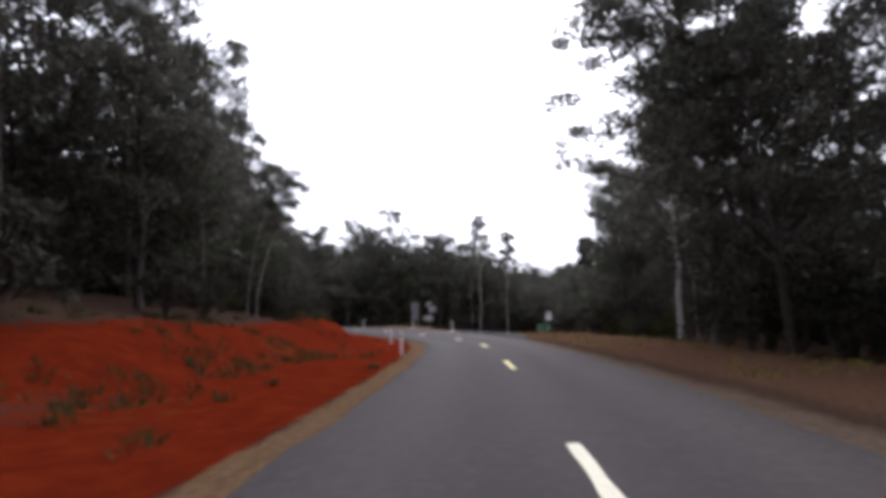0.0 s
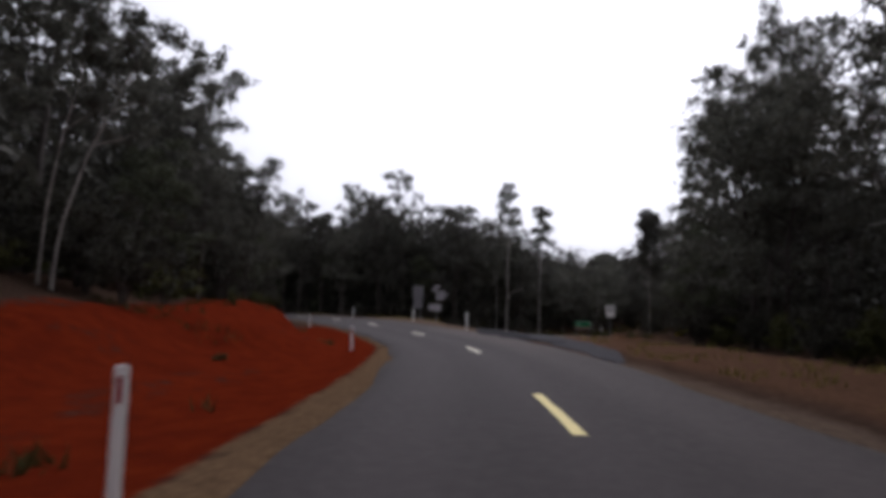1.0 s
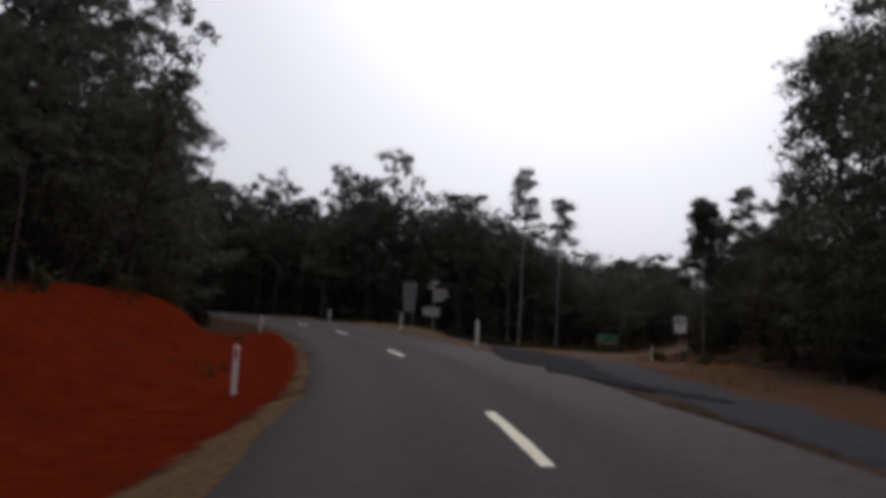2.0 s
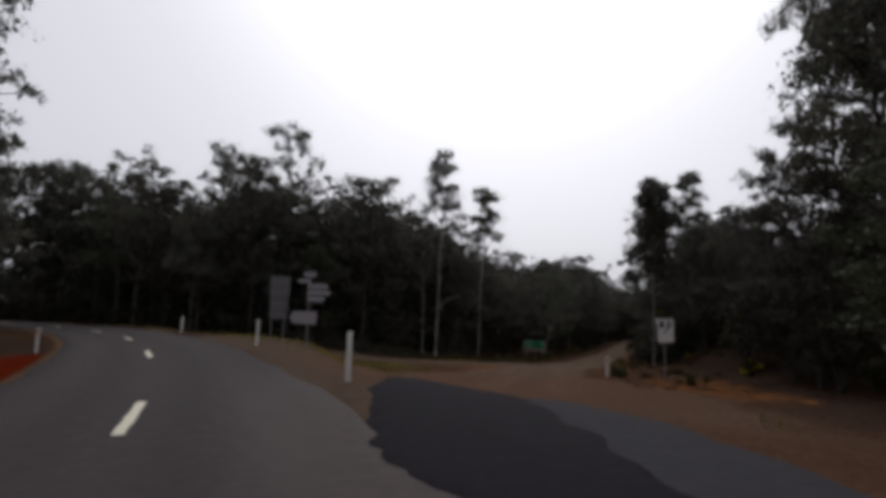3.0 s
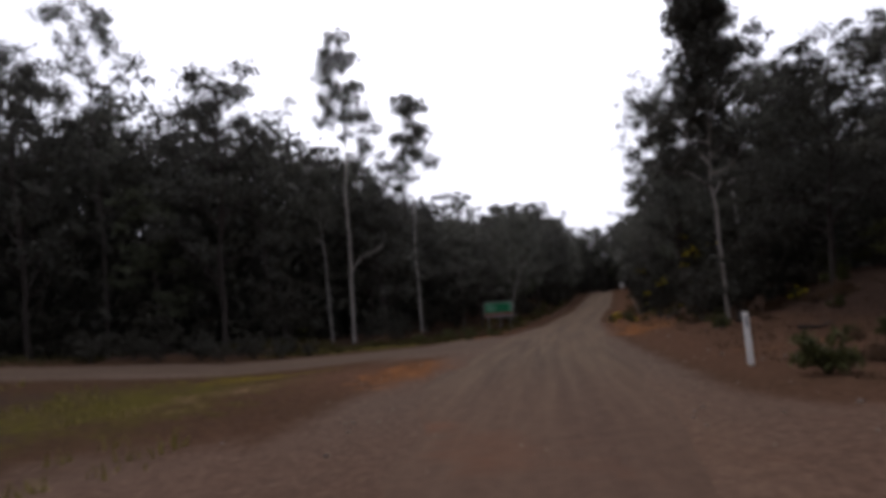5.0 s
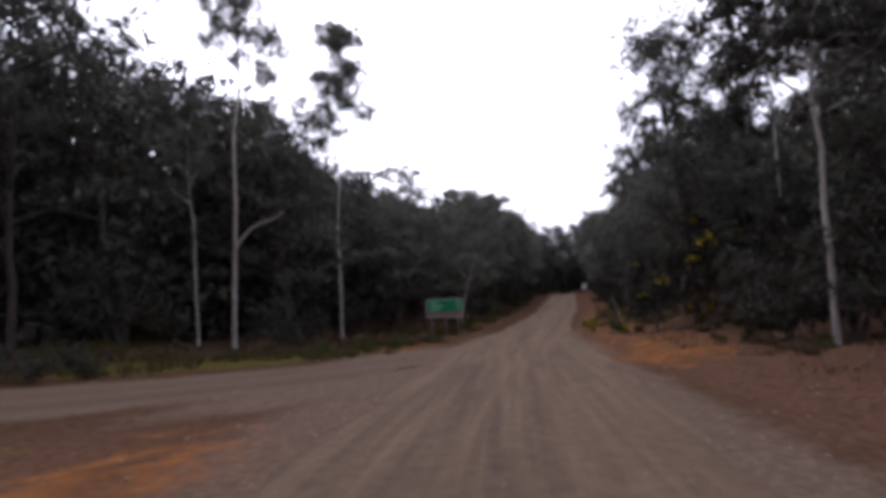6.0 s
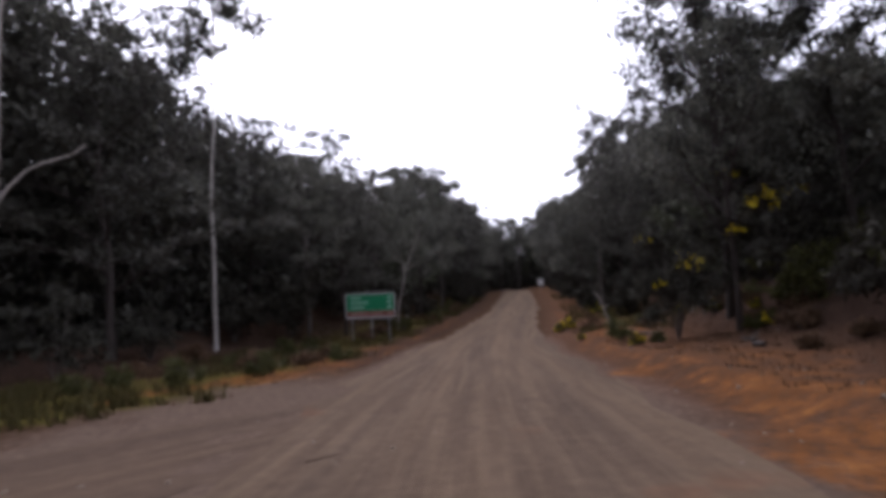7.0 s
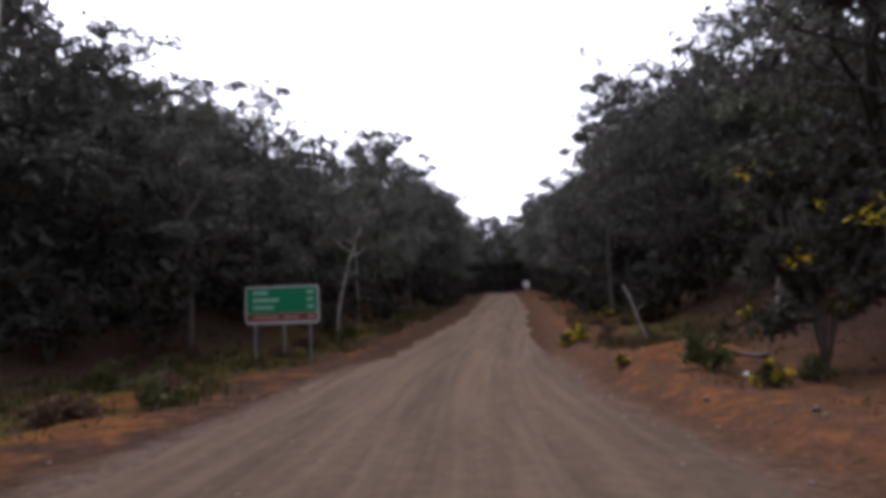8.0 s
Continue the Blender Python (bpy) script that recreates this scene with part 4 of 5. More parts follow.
def in_front(x, y, wide=2.2):
    """Whether a spot hides one of the pale trunks at the forest's edge."""
    for tx, ty, ex, ey in ((-2.7, 120.2, 3, 86), (-3.95, 118.65, 4, 90), (1.95, 128.6, 5, 95), (-23.1, 128.4, 1, 72), (11.4, 138.6, 9, 108), (15.2, 55.5, 4, 14)):
        dx, dy = tx - ex, ty - ey
        t = ((x - ex) * dx + (y - ey) * dy) / (dx * dx + dy * dy)
        if 0.3 < t < 0.995 and abs((x - ex) * dy - (y - ey) * dx) / math.hypot(dx, dy) < wide:
            return True
    return False


order = np.argsort(edge)
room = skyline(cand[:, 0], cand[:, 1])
count = 0
for q in order:
    (x, y), e = cand[q].tolist(), edge[q]
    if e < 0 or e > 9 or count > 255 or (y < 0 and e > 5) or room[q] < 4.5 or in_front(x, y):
        continue
    gap = 3.5 if e < 5 else 4.6
    if any((x - a) ** 2 + (y - b) ** 2 < gap * gap for a, b in spots):
        continue
    spots.append((x, y))
    count += 1
    kind = str(rng.choice(["tall", "tall2", "dense", "dense2", "dense", "dense2", "sapling"]))
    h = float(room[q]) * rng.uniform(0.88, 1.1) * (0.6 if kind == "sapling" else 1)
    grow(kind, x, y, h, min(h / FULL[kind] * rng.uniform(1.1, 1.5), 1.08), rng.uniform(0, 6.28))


# the bush behind the front rows, past counting
def far_woods():
    g = np.random.default_rng(5)
    deep = (edge > 3.5) & (edge < 30)
    p = cand[deep]
    e = edge[deep]
    verts, faces = [], []
    for k in range(0, 420):
        x, y = p[k]
        if e[k] < 6:
            continue
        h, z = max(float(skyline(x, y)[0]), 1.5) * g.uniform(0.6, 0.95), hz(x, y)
        tube([(x, y, z - 0.3), (x + g.normal() * 0.3, y, z + h * 0.5), (x + g.normal() * 0.6, y, z + h)], [0.2, 0.14, 0.05], 5, verts, faces)
    tagged(new("far_trunks", mesh_of("far_trunks", verts, faces, GREYB, True)), "close-set grey trunks deep in the bush", "trees", kind="stuff")
    seen = (e > 4.5) & (e < np.where((p[:, 1] > 110) & (p[:, 0] < 12), 24, 18)) & (p[:, 1] > 2) & ~((p[:, 0] > 44) & (p[:, 1] < 150)) & ~((p[:, 0] < -48) & (p[:, 1] < 85))
    seen &= np.array([min(np.hypot(DRIVE[:, 0] - a, DRIVE[:, 1] - c)) > 17 for a, c in p])
    p = p[seen]
    n = 15000
    bank = np.flatnonzero((p[:, 0] < -12) & (p[:, 0] > -40) & (p[:, 1] > 18) & (p[:, 1] < 75))
    east = np.flatnonzero((p[:, 0] > 24) & (p[:, 0] < 50) & (p[:, 1] > 92) & (p[:, 1] < 165))
    crest = np.flatnonzero((p[:, 0] > 22) & (p[:, 0] < 68) & (p[:, 1] > 205))
    west = np.flatnonzero((p[:, 0] > -60) & (p[:, 0] < 12) & (p[:, 1] > 114) & (p[:, 1] < 165))
    pick = np.concatenate([g.integers(0, len(p), 7500), west[g.integers(0, len(west), 3500)], crest[g.integers(0, len(crest), 1500)], east[g.integers(0, len(east), 1500)], bank[g.integers(0, len(bank), 1000)]])
    zs = height(p[pick, 0], p[pick, 1])
    lumps = value_noise(p[pick, 0], p[pick, 1], 3.2, 17)
    thin = np.where((p[pick, 0] > 12) & (p[pick, 1] < 150), 0.8, 1.0)
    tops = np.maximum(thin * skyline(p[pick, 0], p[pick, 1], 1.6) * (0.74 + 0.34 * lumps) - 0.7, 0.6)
    u = g.uniform(0.0, 1.0, n) ** 1.25
    c = [(x, y, z + t * f, 1.8) for (x, y), z, t, f in zip(p[pick] + g.normal(size=(n, 2)), zs, tops, u)]
    v, f = leaf_cloud(g, c, 30, 1.0, 0.6)
    tagged(new("far_woods", mesh_of("far_woods", v, f, LEAF_B)), "solid dark green bush behind the roadside trees", "woods", kind="stuff")


def outer_woods():
    g = np.random.default_rng(25)
    p = cand[edge > 12]
    p = p[g.permutation(len(p))[:4200]]
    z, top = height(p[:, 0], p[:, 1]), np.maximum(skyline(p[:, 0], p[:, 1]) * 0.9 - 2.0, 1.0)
    c = np.column_stack([p, z + top * g.uniform(0.15, 0.9, len(p)), np.full(len(p), 2.4)])
    v, f = leaf_cloud(g, c, 16, 1.0, 1.4)
    tagged(new("outer_woods", mesh_of("outer_woods", v, f, LEAF_B)), "dark green bush away from the road", "woods", kind="stuff")


def far_hills():
    g = np.random.default_rng(15)
    n = 1900
    a, r = g.uniform(0, 2 * math.pi, n), g.uniform(205, 330, n)
    x, y = r * np.cos(a), 110 + r * np.sin(a)
    z = height(x, y)
    c = np.column_stack([x, y, z + g.uniform(0.5, 3.5, n), np.full(n, 4.5)])
    v, f = leaf_cloud(g, c, 30, 1.0, 2.0)
    # the lighter leaf colour stands in for haze over the distant hills
    tagged(new("far_hills", mesh_of("far_hills", v, f, LEAF_A)), "low wooded hills behind the bush", "woods", kind="stuff")


far_woods()
outer_woods()
far_hills()

count, thicket = 0, []
for (x, y), e in zip(cand[::-1].tolist(), edge[::-1]):
    if (-0.6 if x > 8 else -1.0) < e < 4.5 and count < 280 and y > 0 and min(math.hypot(x - 12.5, y - 147), math.hypot(x - 14, y - 52), math.hypot(x - 14.2, y - 102)) > 3 and not in_front(x, y, 1.4) and not any((x - a) ** 2 + (y - b) ** 2 < 0.6 for a, b in spots):
        count += 1
        kind, size, turn = int(rng.integers(0, 3)), rng.uniform(0.7, 1.25), rng.uniform(0, 6.28)
        if min(np.hypot(DRIVE[:, 0] - x, DRIVE[:, 1] - y)) < 17.5 and len(thicket) + 110 > count:
            place(SHRUBS[kind], x, y, size, None, turn)
        else:
            g = np.random.default_rng(count)
            tall, wide = ((2.4, 2.8), (1.6, 2.2), (3.6, 3.2))[kind]
            for _ in range(16):
                a, r = g.uniform(0, 6.28), g.uniform(0.1, 0.5) * wide * size
                thicket.append((x + math.cos(a) * r, y + math.sin(a) * r, hz(x, y) + tall * size * g.uniform(0.15, 0.95), wide * size * 0.27))
# the scrub's shade under the trees is painted into its leaf colour
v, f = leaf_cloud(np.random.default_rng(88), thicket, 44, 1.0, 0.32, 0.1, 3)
tagged(new("understorey", mesh_of("understorey", v, f, LEAF_SHADED)), "dense green scrub under the trees, leaves darkened for shade", "shrubs", kind="stuff")

for x, y, s in ((18.9, 130.6, 0.5), (19.9, 131.7, 0.62), (16.4, 122.4, 0.25), (16.4, 118.2, 0.4), (22.4, 122.6, 0.5), (27.0, 142.5, 0.6), (28.9, 142.0, 0.5),
                (21.6, 119.4, 0.4), (23.8, 127.5, 0.45), (20.2, 117.1, 0.4), (14.6, 87.5, 0.75), (16.4, 100.5, 0.5)):
    place(WATTLE, x, y, s, None, x * 3.0)
for x, y, s in ((18.7, 119.6, 0.74), (21.5, 118.0, 0.95), (15.9, 90.3, 0.55)):
    place(WATTLE_TREE, x, y, s, None, x * 2.0)


for x, y, s in ((-13.4, 62.5, 0.4), (-14.6, 66.5, 0.5), (-16.6, 70.0, 0.55), (-18.6, 73.5, 0.5), (-12.6, 58.5, 0.4), (-15.8, 68.2, 0.45)):
    place(SHRUBS[1], x, y, s, s * 0.8, x)
for x, y, s in ((19.6, 109.8, 1.2), (20.9, 110.3, 1.3), (18.9, 111.4, 1.0), (15.0, 102.5, 1.0), (16.3, 102.3, 1.2), (14.5, 104.0, 0.8), (17.5, 103.4, 1.2), (15.0, 105.8, 1.0)):
    place(SHRUBS[0], x, y, s, None, x)

for x, y, s in ((-3.4, 106.6, 0.32), (-4.6, 106.0, 0.42), (-5.9, 106.4, 0.5), (-7.1, 105.6, 0.45), (-8.3, 106.5, 0.55), (-9.8, 105.4, 0.5), (-11.2, 106.2, 0.6), (-6.6, 108.2, 0.55),
                (-9.0, 108.6, 0.6), (-12.6, 105.3, 0.6), (-4.9, 108.6, 0.45), (-13.8, 107.2, 0.7)):
    place(SHRUBS[0], x, y, s, s * 0.75, x * 2)

LOW = shrub(26, 0.7, 1.1, 44, LEAF_C, 0.13)
tagged(LOW, "low olive heath bush on the verge", "shrub", "verge bushes")
DEAD = shrub(27, 0.55, 1.2, 30, TWIG, 0.16)
tagged(DEAD, "low dry brown scrub on the verge", "shrub", "dry verge scrub")
count = 0
for (x, y), e, a in zip(cand[5000:].tolist(), edge[5000:], dt[5000:]):
    left_v, right_v = (-11 < a < -5.4 and y > 110), (a > (8.2 if y < 126 else 6.0) and y > 96)
    if (left_v or right_v) and -6.5 < e < 0.5 and y < 172 and count < 110:
        count += 1
        place(DEAD if rng.uniform() < 0.5 else LOW, x, y, rng.uniform(0.4, 0.9), None, rng.uniform(0, 6.28))
count = 0
for (x, y), a in zip(cand[9000:].tolist(), dt[9000:]):
    if 5.0 < a < 10.5 and 86 < y < 140 and count < 70 and math.hypot(x - 18, y - 122.6) > 2.2:
        count += 1
        place(LOW if rng.uniform() < 0.35 else DEAD, x, y, rng.uniform(0.22, 0.55), None, rng.uniform(0, 6.28))
place(LOW, 16.8, 120.1, 0.75, None, 1.0)

for x, y, s in ((-0.7, 28.9, 0.3), (-2.0, 24.1, 0.26), (-5.2, 26.2, 0.4), (7.2, 122.8, 0.7), (-7.3, 47.9, 0.35), (8.0, 87.4, 0.75), (9.6, 82.5, 0.6)):
    place(LOW, x, y, s, s * 0.7 if y < 60 else s, x)


for *builds, label in KINDS.values():
    for ob in builds:
        if ob.name not in used:
            for o in (*ob.children_recursive, ob):
                bpy.data.objects.remove(o)


def fallen_branch(x, y, length, yaw, seed):
    g = np.random.default_rng(seed)
    verts, faces = [], []
    pts = [np.array([t * length, g.normal() * 0.05 * length * (0 < t < 1), 0.05 + g.uniform(0, 0.06)]) for t in np.linspace(0, 1, 6)]
    tube(pts, [0.05 * (1 - 0.75 * t) + 0.008 for t in np.linspace(0, 1, 6)], 6, verts, faces)
    for k in (2, 3, 4):
        e = pts[k] + np.array([0.25 * length, g.choice([-1, 1]) * 0.2 * length, g.uniform(0.05, 0.25)])
        tube([pts[k], (pts[k] + e) / 2 + g.normal(size=3) * 0.03, e], [0.022, 0.015, 0.006], 5, verts, faces)
    ob = new("fallen_branch", mesh_of("fallen_branch", verts, faces, GREYB if seed % 2 else CHAR, True))
    ob.matrix_basis = pose(x, y, hz(x, y) - 0.01, 0, 0, yaw)
    tagged(ob, "bare grey fallen branch lying on the bank" if seed % 2 else "charred fallen branch lying on the bank", "branch", "fallen branches")


for k, (x, y, length, yaw) in enumerate(((20.4, 117.8, 2.2, 20), (16.3, 112.6, 1.6, 70), (14.2, 104.3, 1.8, -20), (13.0, 99.2, 1.5, 40), (18.6, 120.8, 1.4, 120), (12.2, 94.5, 1.3, 10), (5.2, 126.4, 1.8, 60), (1.6, 119.5, 1.7, 15))):
    fallen_branch(x, y, length, yaw, k + 3)


def dead_sapling(x, y, dx, dy, rise, seed):
    """A thin pale dead stem leaning out of the scrub, with two broken side twigs."""
    g = np.random.default_rng(seed)
    verts, faces = [], []
    pts = [np.array([dx * t, dy * t, rise * t - 0.15]) + g.normal(size=3) * 0.03 * (0 < t < 1) for t in np.linspace(0, 1, 6)]
    tube(pts, [0.045 * (1 - 0.7 * t) + 0.006 for t in np.linspace(0, 1, 6)], 6, verts, faces)
    for k in (3, 4):
        e = pts[k] + np.array([g.normal() * 0.2, g.normal() * 0.2, 0.25])
        tube([pts[k], (pts[k] + e) / 2, e], [0.018, 0.012, 0.005], 5, verts, faces)
    ob = new("dead_sapling", mesh_of("dead_sapling", verts, faces, PALE, True))
    ob.matrix_basis = pose(x, y, hz(x, y))
    tagged(ob, "thin pale dead sapling leaning out of the scrub", "dead tree", "dead saplings")


for k, (x, y, dx, dy, rise) in enumerate(((20.75, 128.2, -0.75, 0.3, 2.1), (23.6, 126.0, 0.3, 0.2, 2.6))):
    dead_sapling(x, y, dx, dy, rise, 60 + k)


def litter_scrap(x, y, size, seed):
    """A crumpled scrap of pale plastic."""
    g = np.random.default_rng(seed)
    bm = bmesh.new()
    bmesh.ops.create_icosphere(bm, subdivisions=2, radius=size)
    for v in bm.verts:
        v.co = Vector((v.co.x * g.uniform(0.6, 1.5), v.co.y * g.uniform(0.5, 1.1), v.co.z * g.uniform(0.3, 0.8)))
    me = bpy.data.meshes.new("litter_scrap")
    bm.to_mesh(me)
    bm.free()
    me.materials.append(WHITE)
    ob = new("litter_scrap", me)
    ob.matrix_basis = pose(x, y, hz(x, y) + size * 0.3)
    tagged(ob, "crumpled pale scrap of litter lying in the grass", "litter", "litter scraps")


for k, (x, y, size) in enumerate(((-1.39, 113.8, 0.11), (16.98, 119.5, 0.06), (18.2, 124.6, 0.06), (21.0, 124.8, 0.07))):
    litter_scrap(x, y, size, 80 + k)


# ---- guide posts ----
def guide_post(x, y, yaw, red):
    root = new("guide_post")
    bm = bmesh.new()
    add_box(bm, (0.11, 0.035, 1.23), (0, 0, 0.365), 0.012)
    bm_part("post", bm, WHITE, root)
    bm = bmesh.new()
    add_box(bm, (0.045, 0.008, 0.2), (0, -0.0205, 0.8), 0.003)
    bm_part("reflector", bm, REFLECT if red else GREYR, root, "red reflector strip" if red else "grey reflector strip")
    root.matrix_basis = pose(x, y, hz(x, y), 0, 0, yaw)
    return tagged(root, "white plastic guide post with red reflector beside the road" if red else "white plastic guide post at the outer road edge",
                  "guide post", "roadside guide posts")


for x, y, yaw, red in ((-1.0, 35.3, 5, True), (-5.8, 56, 15, True), (-17.3, 80.4, 28, True), (-17.8, 94.1, 215, False),
                       (-8.25, 80.25, 205, False), (-2.35, 68.3, 185, False), (7.82, 89.27, -8, False)):
    guide_post(x, y, yaw, red)


# ---- signs ----
def sign(name, label, category, x, y, yaw):
    ob = new(name)
    ob.matrix_basis = pose(x, y, hz(x, y), 0, 0, yaw)
    return tagged(ob, label, category)


def green_sign():
    s = sign("direction_sign", "large green road sign with brown strip on steel posts", "road sign", 9.14, 132.18, -21.5)
    z0 = -0.72 - hz(9.14, 132.18)
    bm = bmesh.new()
    add_plate(bm, rounded(2.66, 1.3, 0.12, 0, z0), 0.02)
    bm_part("border", bm, BORDER, s, "weathered grey-white sign border")
    bm = bmesh.new()
    add_plate(bm, rounded(2.54, 0.86, 0.08, 0, z0 + 0.16), 0.008)
    bmesh.ops.translate(bm, vec=(0, -0.016, 0), verts=bm.verts)
    face = bm_part("face", bm, GREENS, s, "green sign face")
    bm = bmesh.new()
    add_plate(bm, rounded(2.54, 0.26, 0.04, 0, z0 - 0.42), 0.008)
    bmesh.ops.translate(bm, vec=(0, -0.016, 0), verts=bm.verts)
    brown = bm_part("strip", bm, BROWNS, s, "brown sign strip")
    for r, (w, e) in enumerate(((0.55, 0.16), (0.95, 0.16), (0.75, 0.16))):
        for cx, ww in ((-1.15 + w / 2 + 0.1, w), (1.02, e * 1.4)):
            bm = bmesh.new()
            add_box(bm, (ww, 0.004, 0.12), (cx, -0.023, z0 + 0.42 - 0.25 * r), 0.001)
            bm_part("legend_bar", bm, SIGNG, face, "faded pale legend bar")
    for cx, w in ((-0.6, 0.95), (0.35, 0.6), (1.05, 0.26)):
        bm = bmesh.new()
        add_box(bm, (w, 0.004, 0.1), (cx, -0.023, z0 - 0.42), 0.001)
        bm_part("legend_bar", bm, LEGENDB, brown, "faded pale legend bar")
    for cx in (-1.0, 0.05, 0.98):
        bm = bmesh.new()
        add_rod(bm, (cx, 0.05, -0.4), (cx, 0.05, z0 + 0.55), 0.035)
        bm_part("post", bm, STEEL, s)


def white_sign():
    x, y = 7.43, 78.92
    s = sign("notice_sign", "weathered white notice sign with dark symbol on steel post", "road sign", x, y, 10)
    z0 = 1.45 - hz(x, y)
    bm = bmesh.new()
    add_plate(bm, [(-0.37, z0 + 0.42), (-0.29, z0 + 0.2), (-0.27, z0 - 0.44), (0.36, z0 - 0.42), (0.35, z0 + 0.45)], 0.012)
    face = bm_part("face", bm, SIGNW, s)
    for px, pz, w, h, rot in ((-0.12, 0.2, 0.17, 0.26, 12), (0.13, 0.26, 0.07, 0.2, 0), (0.22, 0.2, 0.06, 0.26, 0), (0.1, 0.1, 0.1, 0.1, 20), (0.02, -0.05, 0.1, 0.08, 0)):
        bm = bmesh.new()
        add_box(bm, (w, 0.004, h), (px, -0.009, z0 + pz), 0.001, Matrix.Rotation(radians(rot), 4, "Y"))
        bm_part("symbol", bm, SIGND, face, "dark printed shape")
    bm = bmesh.new()
    add_rod(bm, (0.02, 0.035, -0.4), (0.0, 0.035, z0 + 0.3), 0.028)
    bm_part("post", bm, STEEL, s)
    for dz in (0.25, -0.25):
        bm = bmesh.new()
        add_box(bm, (0.12, 0.02, 0.03), (0, 0.012, z0 + dz), 0.004)
        bm_part("clamp", bm, STEEL, s)


def back_sign():
    x, y = -8.68, 84.2
    s = sign("sign_back", "tall grey weathered sign seen from its back", "road sign", x, y, 8)
    top = 3.42 - hz(x, y)
    for cz, w, h in ((top - 0.5, 0.92, 1.0), (top - 1.52, 0.8, 0.98)):
        bm = bmesh.new()
        add_plate(bm, rounded(w, h, 0.08, 0, cz), 0.02)
        panel = bm_part("panel", bm, BACKG, s)
        for dz in (-0.25, 0.25):
            bm = bmesh.new()
            add_box(bm, (w * 0.92, 0.025, 0.05), (0, -0.024, cz + dz), 0.004)
            bm_part("stiffener", bm, STEEL, panel)
    for cx in (-0.28, 0.28):
        bm = bmesh.new()
        add_rod(bm, (cx, -0.07, -0.4), (cx, -0.07, top - 0.1), 0.032)
        bm_part("post", bm, STEEL, s)


def finger_post():
    x, y = -6.33, 80.5
    s = sign("fingerpost", "grey finger signs pointing both ways on one post", "road sign", x, y, 6)
    g = hz(x, y)
    bm = bmesh.new()
    add_rod(bm, (0, 0, -0.4), (0, 0, 3.25 - g), 0.038)
    bm_part("post", bm, STEEL, s)
    bm = bmesh.new()
    add_plate(bm, rounded(0.5, 0.22, 0.1, 0.0, 3.25 - g), 0.012)
    bmesh.ops.translate(bm, vec=(0, -0.045, 0), verts=bm.verts)
    bm_part("plate", bm, FINGER, s)
    bm = bmesh.new()
    add_plate(bm, rounded(0.45, 0.16, 0.03, -0.22, 2.98 - g), 0.012)
    bmesh.ops.translate(bm, vec=(0, -0.045, 0), verts=bm.verts)
    bm_part("plate", bm, FINGER, s)
    for z, w in ((2.78, 0.78), (2.52, 0.88), (2.26, 0.66)):
        bm = bmesh.new()
        zz = z - g
        add_plate(bm, [(-0.06, zz - 0.1), (w - 0.1, zz - 0.1), (w, zz), (w - 0.1, zz + 0.1), (-0.06, zz + 0.1)], 0.012)
        bmesh.ops.translate(bm, vec=(0, -0.045, 0), verts=bm.verts)
        bm_part("finger", bm, FINGER, s)
    zz = 1.5 - g
    bm = bmesh.new()
    add_plate(bm, [(-0.72, zz), (-0.56, zz - 0.24), (0.34, zz - 0.27), (0.36, zz + 0.25), (-0.58, zz + 0.25)], 0.014)
    bmesh.ops.translate(bm, vec=(0, -0.045, 0), verts=bm.verts)
    bm_part("board", bm, FINGER, s)


def far_sign():
    x, y = 44.6, 200.0
    s = sign("small_sign", "small white sign beside the track at the crest", "road sign", x, y, -15)
    bm = bmesh.new()
    add_plate(bm, rounded(0.85, 1.0, 0.06, 0, 1.35), 0.015)
    bm_part("face", bm, SIGNW, s)
    bm = bmesh.new()
    add_rod(bm, (0, 0.04, -0.4), (0, 0.04, 1.6), 0.03)
    bm_part("post", bm, STEEL, s)


green_sign(), white_sign(), back_sign(), finger_post(), far_sign()


# ---- grass, sticks and stones, past counting ----
def tufts(name, mat, spots_xy, label, blades, tall, seed):
    g = np.random.default_rng(seed)
    p = np.repeat(spots_xy, blades, axis=0)
    n = len(p)
    p = p + g.normal(size=(n, 2)) * 0.12
    z = height(p[:, 0], p[:, 1])
    a = g.uniform(0, 6.28, n)
    h = tall * g.uniform(0.5, 1.5, n)
    lean = g.normal(size=(n, 2)) * 0.35 * h[:, None]
    w = 0.012 + 0.02 * g.uniform(0, 1, n)
    b0 = np.column_stack([p[:, 0] - np.cos(a) * w, p[:, 1] - np.sin(a) * w, z - 0.02])
    b1 = np.column_stack([p[:, 0] + np.cos(a) * w, p[:, 1] + np.sin(a) * w, z - 0.02])
    t = np.column_stack([p[:, 0] + lean[:, 0], p[:, 1] + lean[:, 1], z + h])
    v = np.stack([b0, b1, t], 1).reshape(-1, 3)
    f = np.arange(n * 3).reshape(-1, 3)
    tagged(new(name, mesh_of(name, v.tolist(), f.tolist(), mat)), label, "grass", kind="stuff")


q = rng.uniform((-32, 0), (50, 175), (60000, 2))
qm, qk = near(MAIN, q[:, 0], q[:, 1])
qt, qj = near(TRACK, q[:, 0], q[:, 1])
qs, _ = near(SPUR, q[:, 0], q[:, 1])
clear = (np.abs(qm) > 4.2) & (np.abs(qt) > 4.3) & (np.abs(qs) > 3.6)
clump = value_noise(q[:, 0], q[:, 1], 2.2, 91)
bare = np.zeros(len(q), bool)
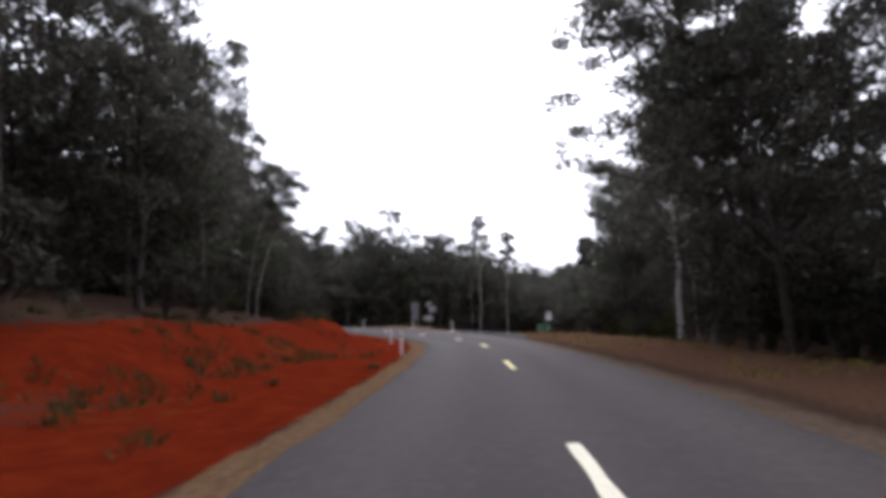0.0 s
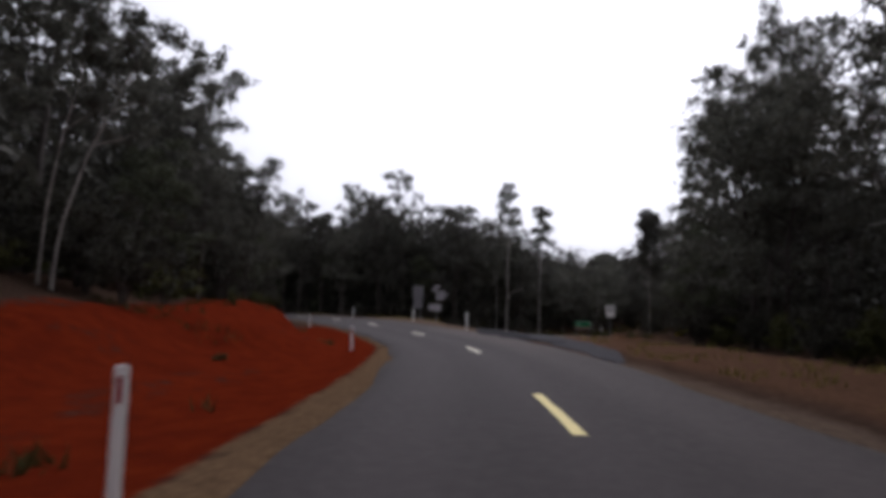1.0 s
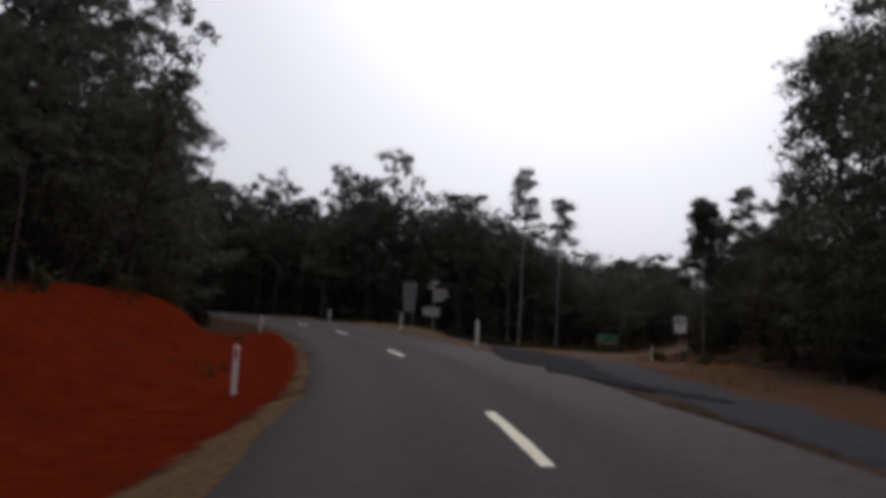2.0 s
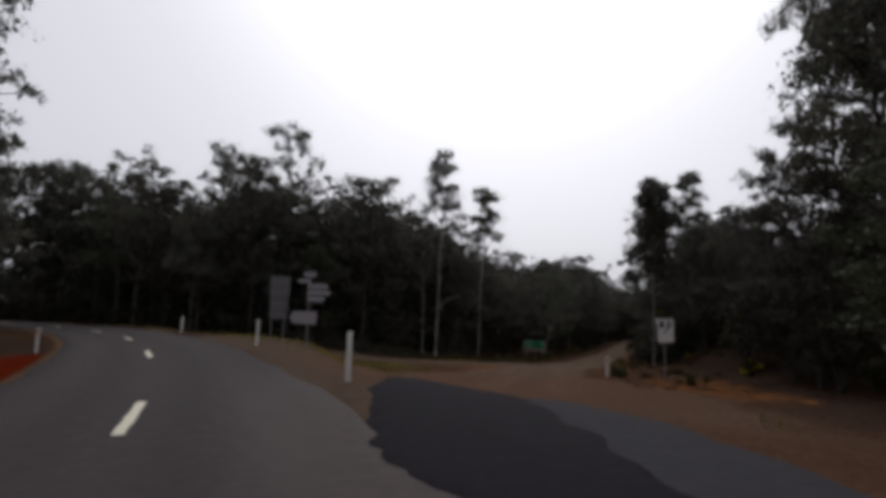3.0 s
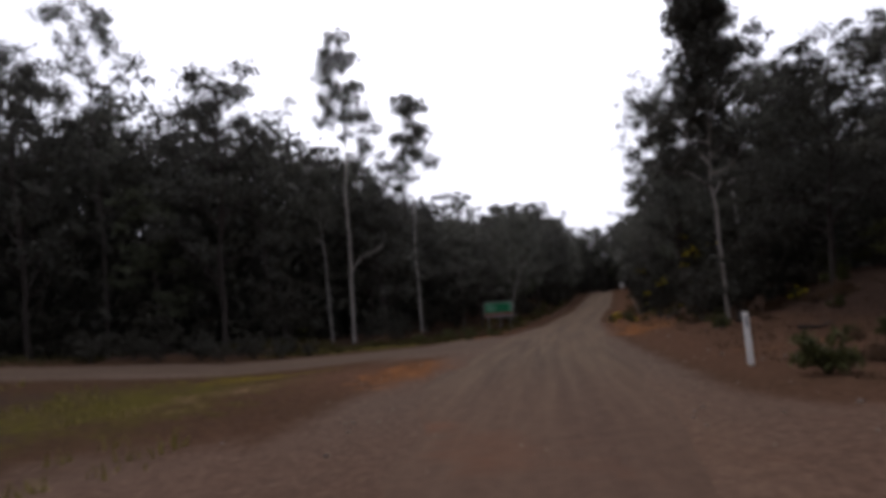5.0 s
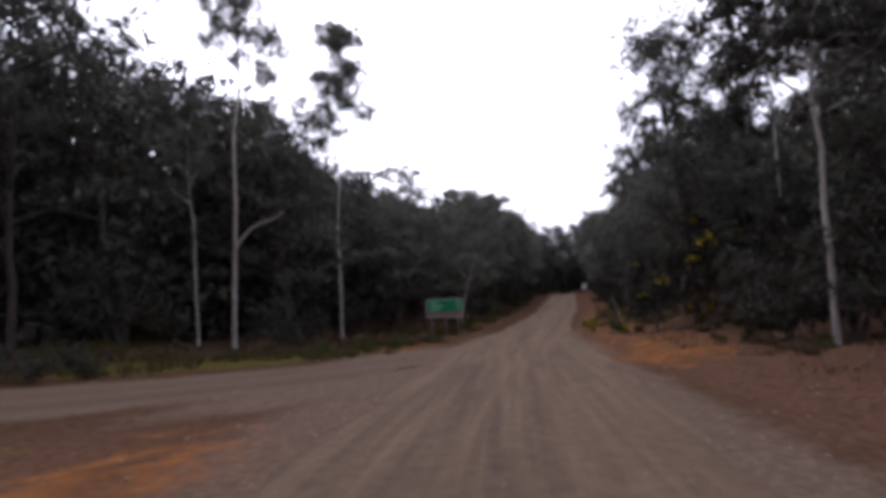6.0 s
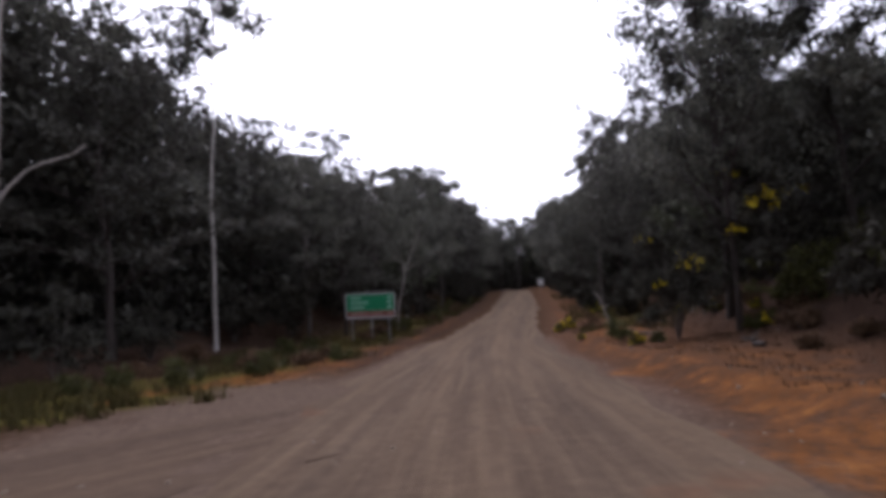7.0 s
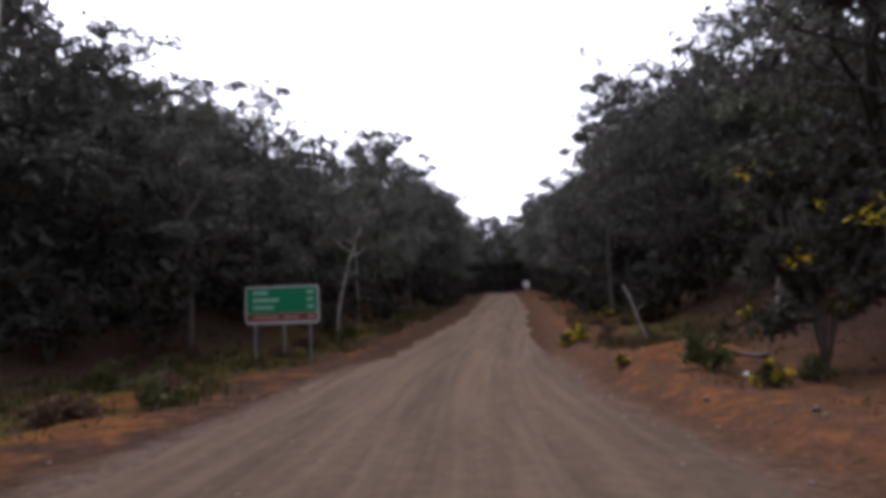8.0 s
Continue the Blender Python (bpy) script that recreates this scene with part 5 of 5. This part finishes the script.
for ox, oy, r in ((4.6, 115.8, 2.2), (5.5, 117.6, 1.7), (6.7, 120.9, 1.6), (6.1, 124.2, 1.2), (18.0, 122.6, 1.6), (12.7, 107.6, 1.6), (11.3, 104.2, 1.8)):
    bare |= np.hypot(q[:, 0] - ox, q[:, 1] - oy) < r * (0.6 + 0.8 * clump)
soil = clear.copy()
clear &= ~bare
beyond = clear & (qs > 3.3) & (qs < 12) & (q[:, 0] > -22) & (qt < -4.4) & (q[:, 1] < 119) & ((q[:, 0] > -6) | (clump > 0.62))
verge = clear & ((q[:, 1] > 111) | ((qt > 0) & (q[:, 1] > 104))) & (np.abs(qt) < 19) & (clump > 0.45)
tufts("verge_grass", GREEN_GRASS, q[verge & ((qt < 0) | (q[:, 1] > 124)) & ((qt > 0) | (np.abs(qt) < 10.5) | (q[:, 1] < 118))][:3600], "tussocky olive green grass along the track", 9, 0.24, 5)
tufts("spur_grass", GREEN_GRASS, q[beyond & (clump > 0.3)][:2600], "olive green grass and weeds beyond the gravel spur", 10, 0.26, 15)
dry = clear & (q[:, 1] < 100) & (qm > 4.4) & (qm < 13) & (clump > 0.55)
tufts("dry_grass", DRY, q[dry][:500], "sparse dry grass on the roadside verge", 8, 0.16, 6)
rough = soil & (q[:, 1] > 78) & (q[:, 1] < 150) & (((qt > 4.4) & (qt < 11)) | ((qt < -4.6) & (qt > -13) & (q[:, 1] > 110)))
tufts("bank_litter", TWIG, q[rough][:5200], "twigs, bark and dead stalks on the orange bank", 7, 0.07, 12)
bank = clear & (qm < -5) & (qm > -13) & (q[:, 1] < 80) & (clump > np.where((np.abs(qm + 8.4) < 1.3) & (q[:, 1] < 37), 0.42, 0.7))
tufts("bank_weeds", GREEN_GRASS, q[bank][:1500], "sparse low weeds on the red bank", 8, 0.2, 7)


def litter(name, mat, pts, label, lo, hi, seed):
    g = np.random.default_rng(seed)
    verts, faces = [], []
    zz = height(pts[:, 0], pts[:, 1])
    for (x, y), z in zip(pts, zz):
        r = g.uniform(lo, hi)
        base = len(verts)
        for lev, rr in ((-0.3, 0.8), (0.3, 0.9), (0.75, 0.45)):
            for k in range(6):
                a = k * 1.047 + g.uniform(-0.3, 0.3)
                verts.append((x + math.cos(a) * r * rr * g.uniform(0.7, 1.2), y + math.sin(a) * r * rr * g.uniform(0.7, 1.2), z + lev * r))
        for j in range(2):
            for k in range(6):
                faces.append((base + j * 6 + k, base + j * 6 + (k + 1) % 6, base + (j + 1) * 6 + (k + 1) % 6, base + (j + 1) * 6 + k))
        faces.append(tuple(base + 12 + k for k in range(6)))
    tagged(new(name, mesh_of(name, verts, faces, mat)), label, "stones", kind="stuff")


stony = (qt > 3.6) & (qt < 9) & (q[:, 1] > 84) & (q[:, 1] < 130)
litter("stones", STONE, q[stony][:140], "scattered small stones on the orange bank", 0.02, 0.055, 8)
loose = (np.abs(qt) < 4.2) & (np.abs(qm) > 6) & (q[:, 1] > 74) & (q[:, 1] < 135)
litter("loose_gravel", STONE, q[loose][:450], "loose gravel on the track", 0.012, 0.035, 9)
